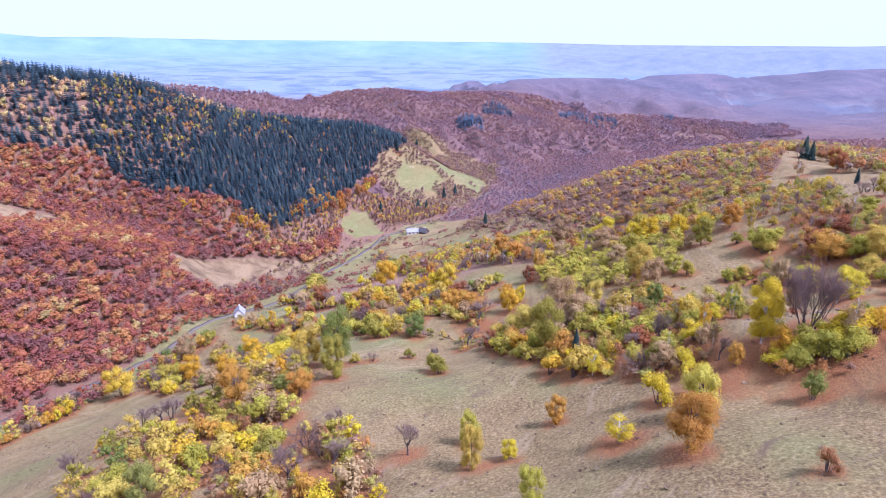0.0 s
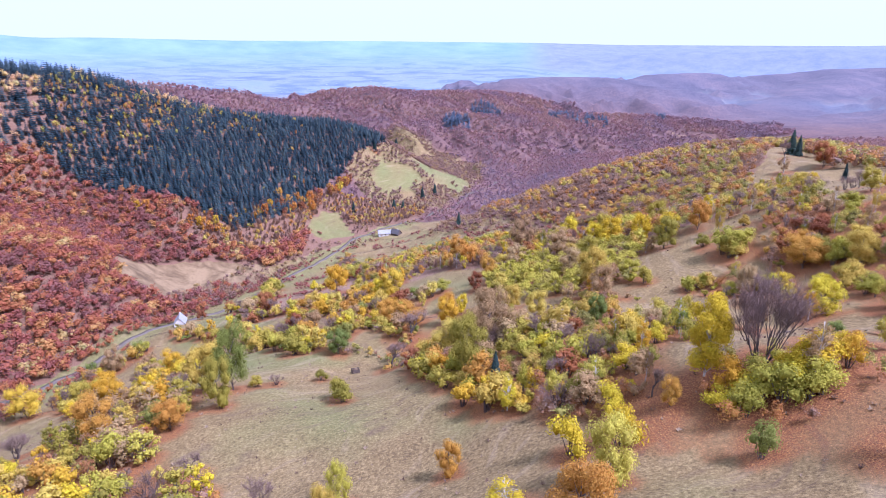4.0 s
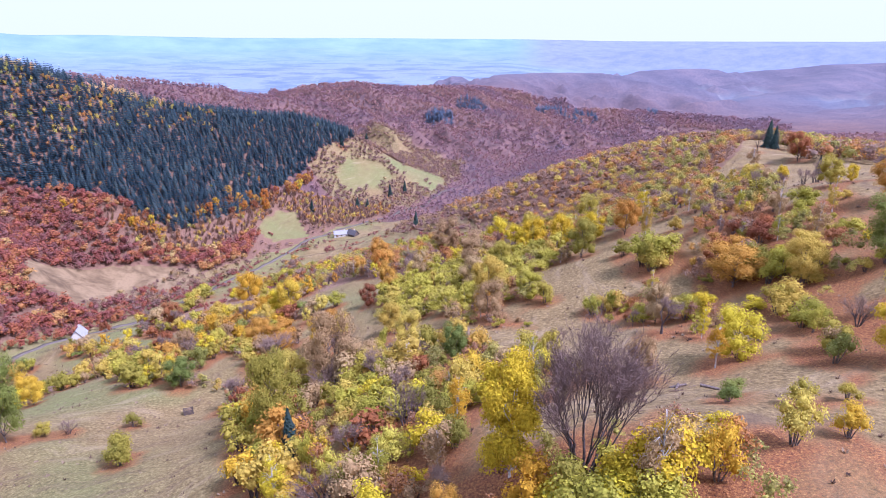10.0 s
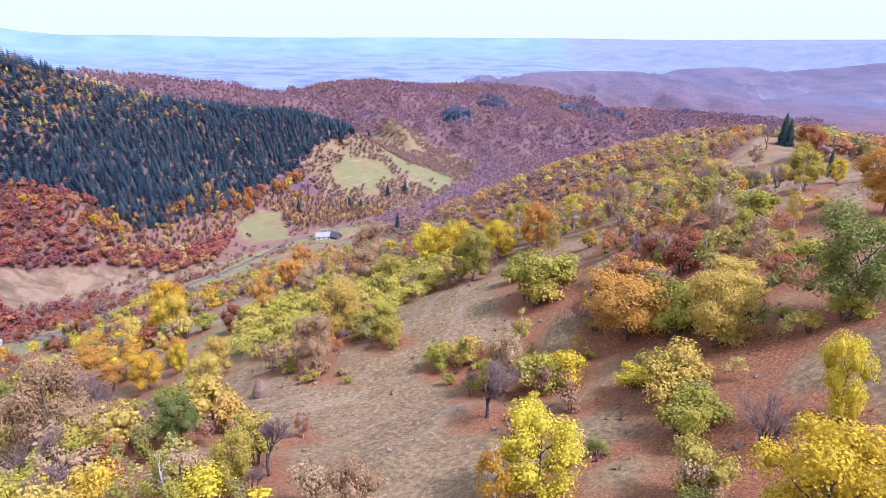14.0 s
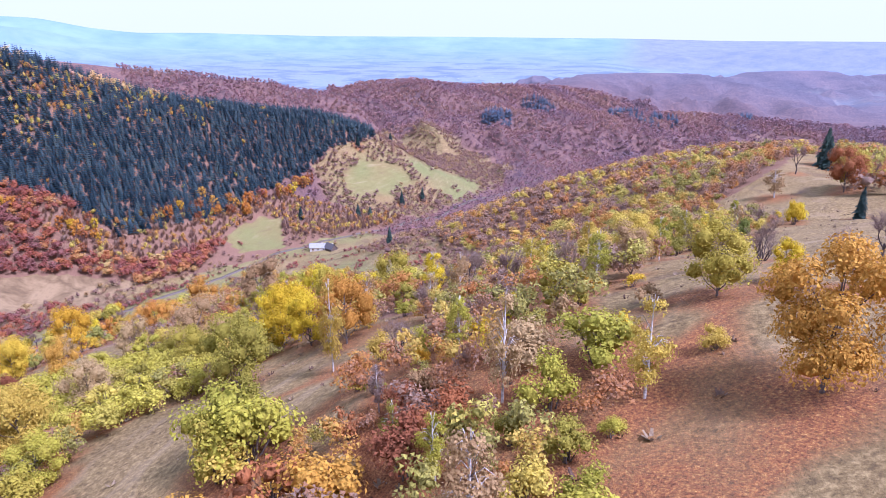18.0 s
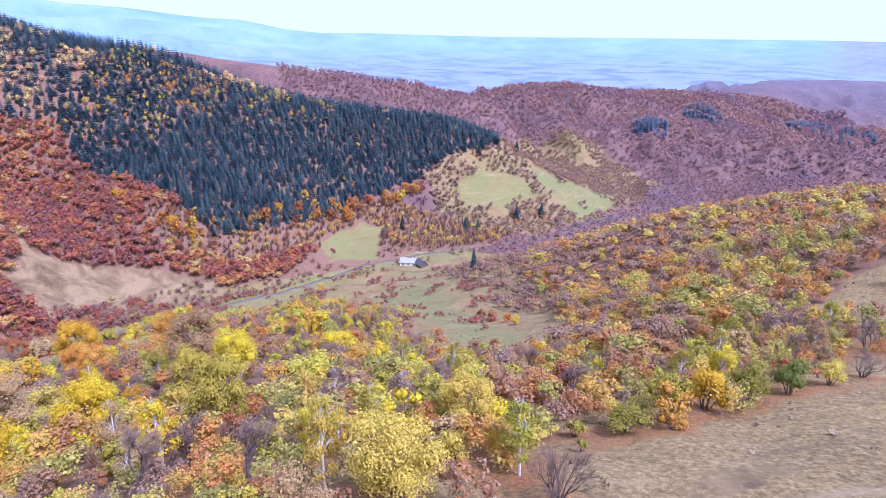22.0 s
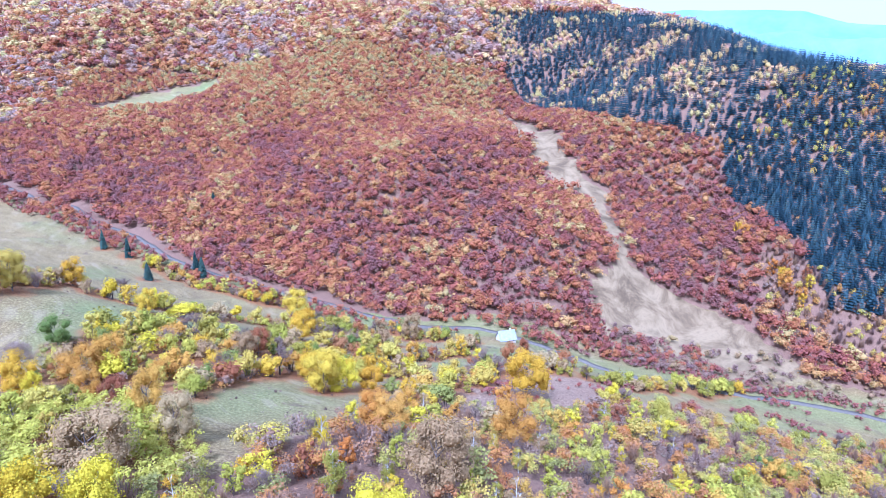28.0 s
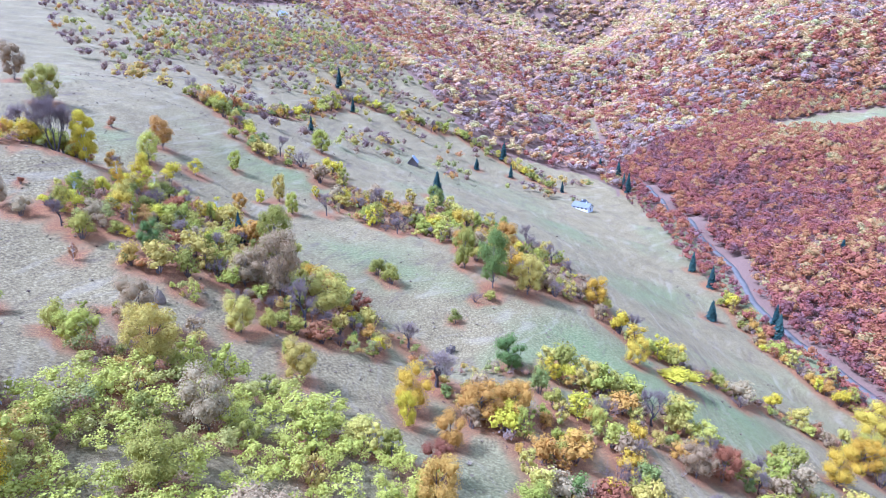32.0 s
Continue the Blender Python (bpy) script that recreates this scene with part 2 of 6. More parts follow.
SPRUCES = [(-316, 570), (-295, 560), (-264, 553), (-207, 560), (-180, 559), (-154, 557), (-142, 581), (-126, 614), (-115, 689), (-95, 748), (-81, 826),
           (-50, 878), (-66, 918), (-113, 890), (-160, 850), (-196, 809), (-259, 700), (-353, 648)]
MIXED_TOP = [(-316, 570), (-353, 648), (-259, 700), (-196, 809), (-150, 840), (-160, 920), (-300, 870), (-480, 790), (-780, 640), (-790, 440),
             (-600, 450), (-440, 490)]
SCRUB_NORTH = [(-175, 528), (-205, 543), (-160, 575), (-138, 620), (-112, 690), (-90, 720), (-60, 735), (-20, 760), (10, 770), (0, 700), (-50, 660), (-90, 640),
               (-112, 590), (-128, 548)]
VALLEY_FIELD = [(-108, 618), (-102, 676), (-84, 680), (-62, 628), (-88, 606)]
LOWER_FIELD = [(-64, 796), (-49, 835), (-15, 863), (3, 846), (-20, 799), (-50, 772)]
UPPER_FIELD = [(-18, 885), (16, 871), (48, 855), (66, 940), (59, 1004), (36, 1005), (-6, 937)]
NORTH_LEA = [(-66, 745), (-90, 790), (-98, 860), (-118, 1000), (-108, 1180), (-40, 1225), (50, 1195), (100, 1110), (78, 980), (50, 840), (10, 760)]
CREST_TRACK = [(169, 257), (184, 279), (201, 302), (222, 324), (226, 357), (237, 409), (258, 455), (280, 500)]
RUSTY = [(122, 469), (82, 540), (62, 640), (90, 760), (150, 900), (420, 860), (330, 640), (268, 500), (232, 432), (205, 396), (175, 405), (150, 430)]
RUSTY_FOOT = [(92, 540), (102, 510), (116, 474), (136, 417), (144, 383), (141, 365), (160, 346), (181, 352), (200, 383), (208, 398), (175, 420), (150, 450), (122, 480)]
KNOLL = [(-100, 371), (-86, 356), (-25, 330), (-10, 325), (41, 337), (34, 371), (-7, 412), (-49, 409), (-91, 392)]
THICKET = [(-8, 352), (16, 327), (38, 302), (62, 292), (98, 266), (124, 256), (154, 285), (178, 322), (162, 343), (136, 352), (122, 372), (96, 387),
           (80, 394), (64, 442), (30, 455), (-10, 470), (-58, 552), (-66, 540), (-44, 470), (-40, 410)]
LIME_COPSE = [(94, 238), (72, 222), (46, 236), (40, 256), (44, 280), (70, 290), (100, 262)]
FLANK = [(56, 182), (88, 144), (140, 176), (154, 212), (158, 256), (184, 300), (212, 350), (196, 383), (174, 335), (152, 292), (124, 258), (98, 264), (78, 240), (60, 215)]
GORGE_WOOD = [(-303, 21), (-338, -26), (-281, -77), (-251, -110), (-255, -205), (-308, -421), (-332, -562), (-420, -900), (-900, -900), (-700, -420), (-400, -60)]
UPPER_WOOD = [(-20, -200), (-57, -165), (-149, -200), (-204, -160), (-250, -205), (-300, -400), (-225, -405), (-143, -330), (-46, -270)]
OPEN_LAWNS = [[(64, 207), (85, 188), (95, 169), (101, 165), (106, 165), (102, 146), (95, 143), (86, 155), (77, 179)],
              [(83, 210), (93, 232), (102, 242), (122, 249), (133, 238), (127, 222), (111, 209), (104, 204), (95, 194), (88, 195)],
              [(103, 146), (118, 181), (119, 172), (113, 144), (108, 132), (105, 136), (99, 134)],
              [(86, 219), (89, 232), (99, 241), (107, 256), (116, 255), (113, 241), (110, 223), (114, 210)],
              [(152, 221), (163, 226), (163, 213), (158, 197), (150, 199), (152, 209)],
              [(-7, 237), (21, 222), (15, 197), (21, 164), (37, 142), (46, 134), (20, 149), (-26, 162), (-30, 183), (-28, 222)],
              [(52, 218), (51, 232), (72, 206), (86, 196), (102, 191), (105, 171), (106, 159), (92, 162), (78, 176), (64, 195)],
              [(90, 216), (97, 233), (109, 222), (117, 207), (117, 199), (104, 210), (93, 207)],
              [(118, 189), (120, 178), (123, 168), (120, 156), (113, 158), (117, 167), (116, 177)],
              [(126, 182), (131, 178), (138, 175), (136, 171), (131, 173), (128, 170)],
              [(122, 246), (131, 235), (123, 217), (120, 207), (118, 212)]]
HEDGES = [[(1, -23), (-5, 62), (-27, 80), (-42, 116), (-44, 156), (-49, 185), (-77, 197), (-71, 220), (-94, 232), (-115, 246), (-137, 269), (-155, 292)],
          [(70, 186), (43, 185), (22, 189), (9, 207), (13, 233), (3, 241)],
          [(13, 245), (10, 260), (-10, 257), (-18, 265), (3, 275), (21, 273)],
          [(-75, 268), (-67, 286), (-114, 297), (-130, 323)],
          [(-8, 1), (-80, -70), (-152, -146), (-196, -121), (-245, -102), (-265, -68), (-262, -10)],
          [(-214, 168), (-182, 216), (-171, 238), (-172, 261)],
          [(-125, 274), (-154, 317), (-139, 346)],
          [(-60, 280), (-21, 231), (0, 224), (12, 206), (23, 179), (31, 162), (42, 142), (50, 132)],
          [(-86, 127), (-72, 126), (-56, 134), (-35, 116), (-16, 105)],
          [(-88, 153), (-73, 153), (-56, 148), (-46, 152), (-63, 162)],
          [(-93, 359), (-62, 355), (-15, 326), (8, 327)],
          [(-125, 357), (-109, 348), (-81, 320), (-46, 280), (-28, 252), (-13, 246), (1, 250)],
          [(-54, 329), (-32, 307), (-10, 280), (3, 276)],
          [(-51, 400), (-40, 400), (-38, 507), (-4, 491), (31, 402), (67, 378)],
          [(-114, 403), (-89, 380), (-90, 426), (-108, 480)]]


def on_lawn(x, y):
    """Which of the places lie on the open lawns between the copses."""
    hit = np.zeros(x.shape, bool)
    for lawn in OPEN_LAWNS:
        hit |= inside(x, y, lawn)
    return hit


def zones(x, y):
    """How far each kind of ground covers the places, from 0 to 1."""
    r = np.hypot(x - 60, y - 100)
    sx = np.interp(y, [p[1] for p in STREAM_LINE], [p[0] for p in STREAM_LINE])
    west = x < sx - 6
    z = {}
    z["cut"] = inside(x, y, CUT)
    z["strip"] = (from_line(x, y, STRIP) < 6 + 3 * ripple(x, y, 50, 71)) | (from_line(x, y, STRIP[2:6]) < 14 + 6 * ripple(x, y, 40, 72))
    z["field"] = inside(x, y, VALLEY_FIELD) | (inside(x + 9 * ripple(y, x, 60, 73), y, NORTH_LEA) & ~inside(x, y, SPRUCES)) | inside(x, y, HIGH_MEADOW) | (np.hypot((x - CLEARING[0]) / CLEARING[2], (y - CLEARING[1]) / CLEARING[3]) < 1)
    z["spruce"] = inside(x, y, SPRUCES) & ~z["field"]
    z["mixed"] = inside(x, y, MIXED_TOP) & ~z["strip"]
    z["scrub"] = inside(x, y, SCRUB_NORTH) & ~z["field"]
    z["rusty"] = inside(x, y, RUSTY) | inside(x, y, RUSTY_FOOT)
    z["thicket"] = inside(x, y, THICKET)
    z["far"] = r > 2300
    z["lea"] = z["field"] & (y > 740)
    bare = z["cut"] | z["strip"] | z["field"]
    taken = bare | z["spruce"] | z["mixed"] | z["scrub"] | z["far"]
    z["red"] = west & (y > -60) & (y < 700) & ~taken & (r < 760)
    slope = ~west & inside(x, y, GORGE_WOOD)
    south = (slope | ((y < -620) & (x < 200)) | ((x < -330) & ~west & (y < -330)) | (west & (y <= -60)) | (west & (r > 760) & (y < 700))) & ~taken & ~z["red"]
    z["south"] = south
    north = (((y > 690) & ~west) | ((y > 700) & west) | (r > 900) | ((x > 300) & (y > 450))) & ~taken & ~z["red"] & ~south & ~z["rusty"]
    z["north"] = north
    z["meadow"] = ~(taken | z["red"] | south | north | z["rusty"]) | z["field"]
    return z


def grid_lines(lo, hi, step, a, b, below=1.035, above=1.035):
    """Even lines between a and b, and wider and wider ones out to lo and hi."""
    mid = list(np.arange(a, b + step, step))
    down, up, s = [mid[0]], [mid[-1]], step
    while down[-1] > lo:
        s *= below
        down.append(max(lo, down[-1] - s))
    s = step
    while up[-1] < hi:
        s *= above
        up.append(min(hi, up[-1] + s))
    return np.array(down[:0:-1] + mid + up[1:])


def mesh_of(name, verts, faces, layers=None, smooth=False):
    """A mesh from arrays of vertices and of faces with the same number of corners, with a value a vertex in each layer."""
    me = bpy.data.meshes.new(name)
    n, k = faces.shape
    me.vertices.add(len(verts))
    me.vertices.foreach_set("co", np.ascontiguousarray(verts, np.float32).ravel())
    me.loops.add(n * k)
    me.loops.foreach_set("vertex_index", np.ascontiguousarray(faces, np.int32).ravel())
    me.polygons.add(n)
    me.polygons.foreach_set("loop_start", np.arange(0, n * k, k, dtype=np.int32))
    me.polygons.foreach_set("loop_total", np.full(n, k, np.int32))
    me.polygons.foreach_set("use_smooth", np.full(n, smooth))
    for key, values in (layers or {}).items():
        me.attributes.new(key, "FLOAT", "POINT").data.foreach_set("value", np.ascontiguousarray(values, np.float32))
    me.update(calc_edges=True)
    return me


# ---- materials ----


class Shade:
    """A small writer of node materials."""

    def __init__(self, name, rough=0.85):
        self.m = bpy.data.materials.new(name)
        self.m.use_nodes = True
        self.n, self.l = self.m.node_tree.nodes, self.m.node_tree.links
        self.out = self.n["Principled BSDF"]
        self.out.inputs["Roughness"].default_value = rough
        self.out.inputs["Specular IOR Level"].default_value = 0.25
        self.pos = self.n.new("ShaderNodeNewGeometry").outputs["Position"]

    def put(self, value, socket):
        if isinstance(value, (int, float, tuple)):
            socket.default_value = value
        else:
            self.l.new(value, socket)

    def noise(self, scale, detail=3.0, rough=0.6, warp=0.0, stretch=None):
        t = self.n.new("ShaderNodeTexNoise")
        t.inputs["Scale"].default_value, t.inputs["Detail"].default_value = scale, detail
        t.inputs["Roughness"].default_value, t.inputs["Distortion"].default_value = rough, warp
        if stretch:
            v = self.n.new("ShaderNodeVectorMath")
            v.operation = "MULTIPLY"
            self.l.new(self.pos, v.inputs[0])
            v.inputs[1].default_value = stretch
            self.l.new(v.outputs[0], t.inputs["Vector"])
        else:
            self.l.new(self.pos, t.inputs["Vector"])
        return t.outputs[0]

    def ramp(self, fac, stops):
        t = self.n.new("ShaderNodeValToRGB")
        while len(t.color_ramp.elements) < len(stops):
            t.color_ramp.elements.new(0.5)
        for e, (p, c) in zip(t.color_ramp.elements, stops):
            e.position, e.color = p, (*c, 1)
        self.put(fac, t.inputs[0])
        return t.outputs[0]

    def mix(self, fac, a, b, mode="MIX"):
        t = self.n.new("ShaderNodeMix")
        t.data_type, t.blend_type = "RGBA", mode
        self.put(fac, t.inputs[0])
        self.put((*a, 1) if isinstance(a, tuple) else a, t.inputs[6])
        self.put((*b, 1) if isinstance(b, tuple) else b, t.inputs[7])
        return t.outputs[2]

    def math(self, op, a, b=0.0, c=0.0, clamp=False):
        t = self.n.new("ShaderNodeMath")
        t.operation, t.use_clamp = op, clamp
        for v, s in zip((a, b, c), t.inputs):
            self.put(v, s)
        return t.outputs[0]

    def layer(self, name):
        t = self.n.new("ShaderNodeAttribute")
        t.attribute_name = name
        return t.outputs["Fac"]

    def edge(self, value, grain, soft=0.16):
        """A layer's value cut to a ragged edge by a noise."""
        v = self.math("ADD", value, self.math("MULTIPLY_ADD", grain, 0.9, -0.45))
        return self.math("MULTIPLY_ADD", v, 1 / soft, 0.5 - 0.5 / soft, clamp=True)

    def bump(self, heights, distance, strength=0.6):
        t = self.n.new("ShaderNodeBump")
        t.inputs["Strength"].default_value, t.inputs["Distance"].default_value = strength, distance
        self.l.new(heights, t.inputs["Height"])
        self.l.new(t.outputs[0], self.out.inputs["Normal"])

    def done(self, colour):
        self.put((*colour, 1) if isinstance(colour, tuple) else colour, self.out.inputs["Base Color"])
        return self.m


def ground_material():
    s = Shade("hill ground", 0.95)
    big, mid, fine, grain = s.noise(0.012, 4), s.noise(0.085, 6, 0.68), s.noise(1.5, 6, 0.75), s.noise(6.0, 3, 0.7)
    dry = s.ramp(mid, [(0.28, (0.115, 0.076, 0.033)), (0.45, (0.215, 0.150, 0.062)), (0.6, (0.295, 0.214, 0.090)), (0.74, (0.41, 0.310, 0.135))])
    dry = s.mix(0.62, dry, s.ramp(fine, [(0.36, (0.052, 0.035, 0.017)), (0.5, (0.212, 0.149, 0.062)), (0.64, (0.45, 0.345, 0.155))]))
    green = s.ramp(fine, [(0.3, (0.084, 0.098, 0.030)), (0.52, (0.174, 0.188, 0.062)), (0.7, (0.31, 0.30, 0.125))])
    c = s.mix(s.edge(s.layer("lush"), s.math("ADD", s.math("MULTIPLY", mid, 0.55), s.math("MULTIPLY", fine, 0.45)), 0.6), dry, green)
    c = s.mix(1.0, c, s.ramp(s.noise(4.5, 6, 0.8), [(0.32, (0.62, 0.60, 0.58)), (0.5, (0.98, 0.98, 0.98)), (0.66, (1.0, 1.0, 1.0))]), "MULTIPLY")
    tracks = s.noise(1.0, 4, 0.6, 0.3, (0.045, 0.045, 0.75))          # cattle tracks along the contours
    c = s.mix(s.math("MULTIPLY_ADD", tracks, 2.6, -1.45, clamp=True), c, (0.37, 0.29, 0.18))
    c = s.mix(s.math("MULTIPLY_ADD", tracks, -5.0, 2.1, clamp=True), c, (0.13, 0.085, 0.055))
    bracken = s.ramp(fine, [(0.36, (0.095, 0.050, 0.034)), (0.5, (0.235, 0.142, 0.090)), (0.62, (0.38, 0.270, 0.170))])
    c = s.mix(s.edge(s.layer("bracken"), mid, 0.4), c, bracken)
    litter = s.ramp(s.noise(3.6, 5, 0.85), [(0.36, (0.075, 0.031, 0.016)), (0.47, (0.215, 0.082, 0.034)), (0.57, (0.350, 0.150, 0.048)), (0.68, (0.60, 0.38, 0.12))])
    c = s.mix(s.edge(s.layer("litter"), s.math("ADD", s.math("MULTIPLY", fine, 0.65), s.math("MULTIPLY", grain, 0.35)), 0.35), c, litter)
    floor = s.ramp(fine, [(0.3, (0.115, 0.066, 0.044)), (0.7, (0.27, 0.155, 0.098))])
    c = s.mix(s.edge(s.layer("wood"), mid, 0.3), c, floor)
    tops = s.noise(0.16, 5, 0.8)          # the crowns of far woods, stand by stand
    # ground matched to the far crowns, their self-shading included in the colour
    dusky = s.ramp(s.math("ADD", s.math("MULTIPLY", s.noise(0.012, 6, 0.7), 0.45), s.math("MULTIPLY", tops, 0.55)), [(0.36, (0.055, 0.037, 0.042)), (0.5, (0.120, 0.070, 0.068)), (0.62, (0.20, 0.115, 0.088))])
    # blue-grey haze over the farther woods, put into the ground colour
    haze_tint = s.ramp(s.math("ADD", s.math("MULTIPLY", s.noise(0.005, 6, 0.7), 0.5), s.math("MULTIPLY", tops, 0.5)), [(0.36, (0.060, 0.064, 0.095)), (0.5, (0.105, 0.098, 0.128)), (0.64, (0.165, 0.135, 0.155))])
    dusky = s.mix(s.layer("hazy"), dusky, haze_tint)
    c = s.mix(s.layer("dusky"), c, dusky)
    sand = s.ramp(s.noise(0.05, 8, 0.72, 0.6), [(0.36, (0.112, 0.075, 0.039)), (0.44, (0.165, 0.113, 0.058)), (0.50, (0.218, 0.152, 0.079)), (0.58, (0.275, 0.197, 0.104)), (0.68, (0.178, 0.123, 0.066))])
    sand = s.mix(s.math("MULTIPLY_ADD", s.noise(0.9, 4, 0.7), -4.0, 1.7, clamp=True), sand, (0.14, 0.088, 0.050))
    c = s.mix(s.edge(s.layer("sand"), mid, 0.12), c, sand)
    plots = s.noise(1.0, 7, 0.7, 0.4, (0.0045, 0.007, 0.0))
    # fields of the plain in blue-grey, the haze mixed into their colours
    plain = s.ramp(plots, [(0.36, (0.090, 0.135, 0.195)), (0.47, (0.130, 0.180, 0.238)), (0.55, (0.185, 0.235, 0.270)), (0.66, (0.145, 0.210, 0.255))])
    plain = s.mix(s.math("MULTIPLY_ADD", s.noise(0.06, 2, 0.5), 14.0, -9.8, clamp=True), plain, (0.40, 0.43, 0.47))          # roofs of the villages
    # bluer still towards the mountains, as painted haze
    plain = s.mix(s.layer("far_haze"), plain, s.ramp(s.noise(0.004, 5, 0.6), [(0.35, (0.135, 0.235, 0.345)), (0.65, (0.19, 0.30, 0.405))]))
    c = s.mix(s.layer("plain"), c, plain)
    # the far hill's blue is haze put into its colour
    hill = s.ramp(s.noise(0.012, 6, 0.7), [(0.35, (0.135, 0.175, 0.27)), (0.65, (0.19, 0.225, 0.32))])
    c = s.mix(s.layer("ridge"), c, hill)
    s.bump(s.math("ADD", fine, s.math("MULTIPLY", grain, 0.4)), 0.5)
    return s.done(c)


def leaf_material(name, stops, layer=None, glow=0.34):
    """Foliage: its colour runs through the stops from tree to tree, and a little from leaf to leaf."""
    s = Shade(name, 0.75)
    if layer:
        tint = s.layer(layer)
    else:
        tint = s.n.new("ShaderNodeObjectInfo").outputs["Random"]
    island = s.n.new("ShaderNodeNewGeometry").outputs["Random Per Island"]
    t = s.math("ADD", tint, s.math("MULTIPLY_ADD", island, 0.18, -0.09))
    t = s.math("ADD", t, s.math("MULTIPLY_ADD", s.noise(0.35, 2), 0.3, -0.15))
    c = s.ramp(t, stops)
    leafy = s.noise(3.2, 3, 0.75)
    # dark mottle here and random darker leaves below stand in for crown shade
    c = s.mix(s.math("MULTIPLY_ADD", leafy, -2.4, 1.45, clamp=True), c, (0.54, 0.46, 0.46), "MULTIPLY")
    s.bump(leafy, 0.3, 0.5)
    c = s.mix(s.math("MULTIPLY", island, 0.65), c, (0.56, 0.52, 0.52), "MULTIPLY")
    s.done(c)
    lit = s.n.new("ShaderNodeBsdfTranslucent")
    both = s.n.new("ShaderNodeMixShader")
    both.inputs[0].default_value = glow
    s.l.new(c, lit.inputs[0])
    s.l.new(s.out.outputs[0], both.inputs[1])
    s.l.new(lit.outputs[0], both.inputs[2])
    s.l.new(both.outputs[0], s.n["Material Output"].inputs[0])
    return s.m


def bark_material(name, light, dark, scale=3.0):
    s = Shade(name, 0.9)
    n = s.noise(scale, 4, 0.7)
    s.bump(n, 0.05)
    return s.done(s.ramp(n, [(0.35, dark), (0.65, light)]))


def plain_material(name, colour, rough=0.7, scale=1.5, vary=0.25):
    s = Shade(name, rough)
    dark = tuple(v * (1 - vary) for v in colour)
    n = s.noise(scale, 5, 0.65)
    s.bump(n, 0.02, 0.3)
    return s.done(s.ramp(n, [(0.3, dark), (0.7, colour)]))


GROUND = ground_material()
RED_LEAF = leaf_material("beech wood leaves", [(0.0, (0.33, 0.160, 0.135)), (0.22, (0.41, 0.140, 0.100)), (0.46, (0.53, 0.195, 0.088)), (0.66, (0.62, 0.31, 0.100)), (0.84, (0.70, 0.47, 0.16)), (1.0, (0.56, 0.51, 0.19))], "tint", 0.36)
BARE_LEAF = leaf_material("bare wood twigs", [(0.0, (0.31, 0.195, 0.165)), (0.45, (0.38, 0.245, 0.175)), (0.75, (0.45, 0.29, 0.16)), (1.0, (0.51, 0.39, 0.15))], "tint")
# low tints are bluer: distance haze put into the leaf colour
FAR_LEAF = leaf_material("hazy far hill wood", [(0.0, (0.215, 0.210, 0.280)), (0.3, (0.27, 0.225, 0.265)), (0.6, (0.315, 0.200, 0.222)), (0.8, (0.37, 0.205, 0.195)), (1.0, (0.44, 0.28, 0.21))], "tint")
MIX_LEAF = leaf_material("mixed thicket leaves", [(0.0, (0.38, 0.28, 0.21)), (0.14, (0.45, 0.26, 0.14)), (0.30, (0.62, 0.28, 0.075)), (0.44, (0.66, 0.42, 0.085)), (0.58, (0.72, 0.57, 0.11)), (0.72, (0.58, 0.54, 0.11)), (0.86, (0.44, 0.42, 0.10)), (1.0, (0.32, 0.31, 0.085))], "tint")
# both mountain leaf colours lifted paler, for the haze over the mountainside
PINK_LEAF = leaf_material("mountainside leaves", [(0.0, (0.54, 0.36, 0.31)), (0.22, (0.74, 0.45, 0.29)), (0.45, (0.84, 0.54, 0.26)), (0.72, (0.84, 0.64, 0.23)), (1.0, (0.74, 0.67, 0.25))], "tint")
LILAC_LEAF = leaf_material("leafless mountain wood", [(0.0, (0.46, 0.33, 0.28)), (0.5, (0.55, 0.39, 0.29)), (1.0, (0.66, 0.48, 0.29))], "tint")
TUFT_LEAF = leaf_material("dry tussocks", [(0.0, (0.10, 0.06, 0.045)), (0.3, (0.20, 0.13, 0.085)), (0.6, (0.32, 0.24, 0.15)), (1.0, (0.42, 0.34, 0.22))], "tint", 0.2)
LIME_LEAF = leaf_material("lime thicket leaves", [(0.0, (0.52, 0.45, 0.10)), (0.4, (0.60, 0.57, 0.065)), (1.0, (0.74, 0.69, 0.10))], "tint")
SPRUCE_LEAF = leaf_material("spruce needles", [(0.0, (0.012, 0.030, 0.042)), (0.4, (0.023, 0.053, 0.068)), (0.75, (0.046, 0.088, 0.100)), (1.0, (0.085, 0.125, 0.115))], "tint", 0.1)
# needle colour lifted towards blue for the haze before far stands
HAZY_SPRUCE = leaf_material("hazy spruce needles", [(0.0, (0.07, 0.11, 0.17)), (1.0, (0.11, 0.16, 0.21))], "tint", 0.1)
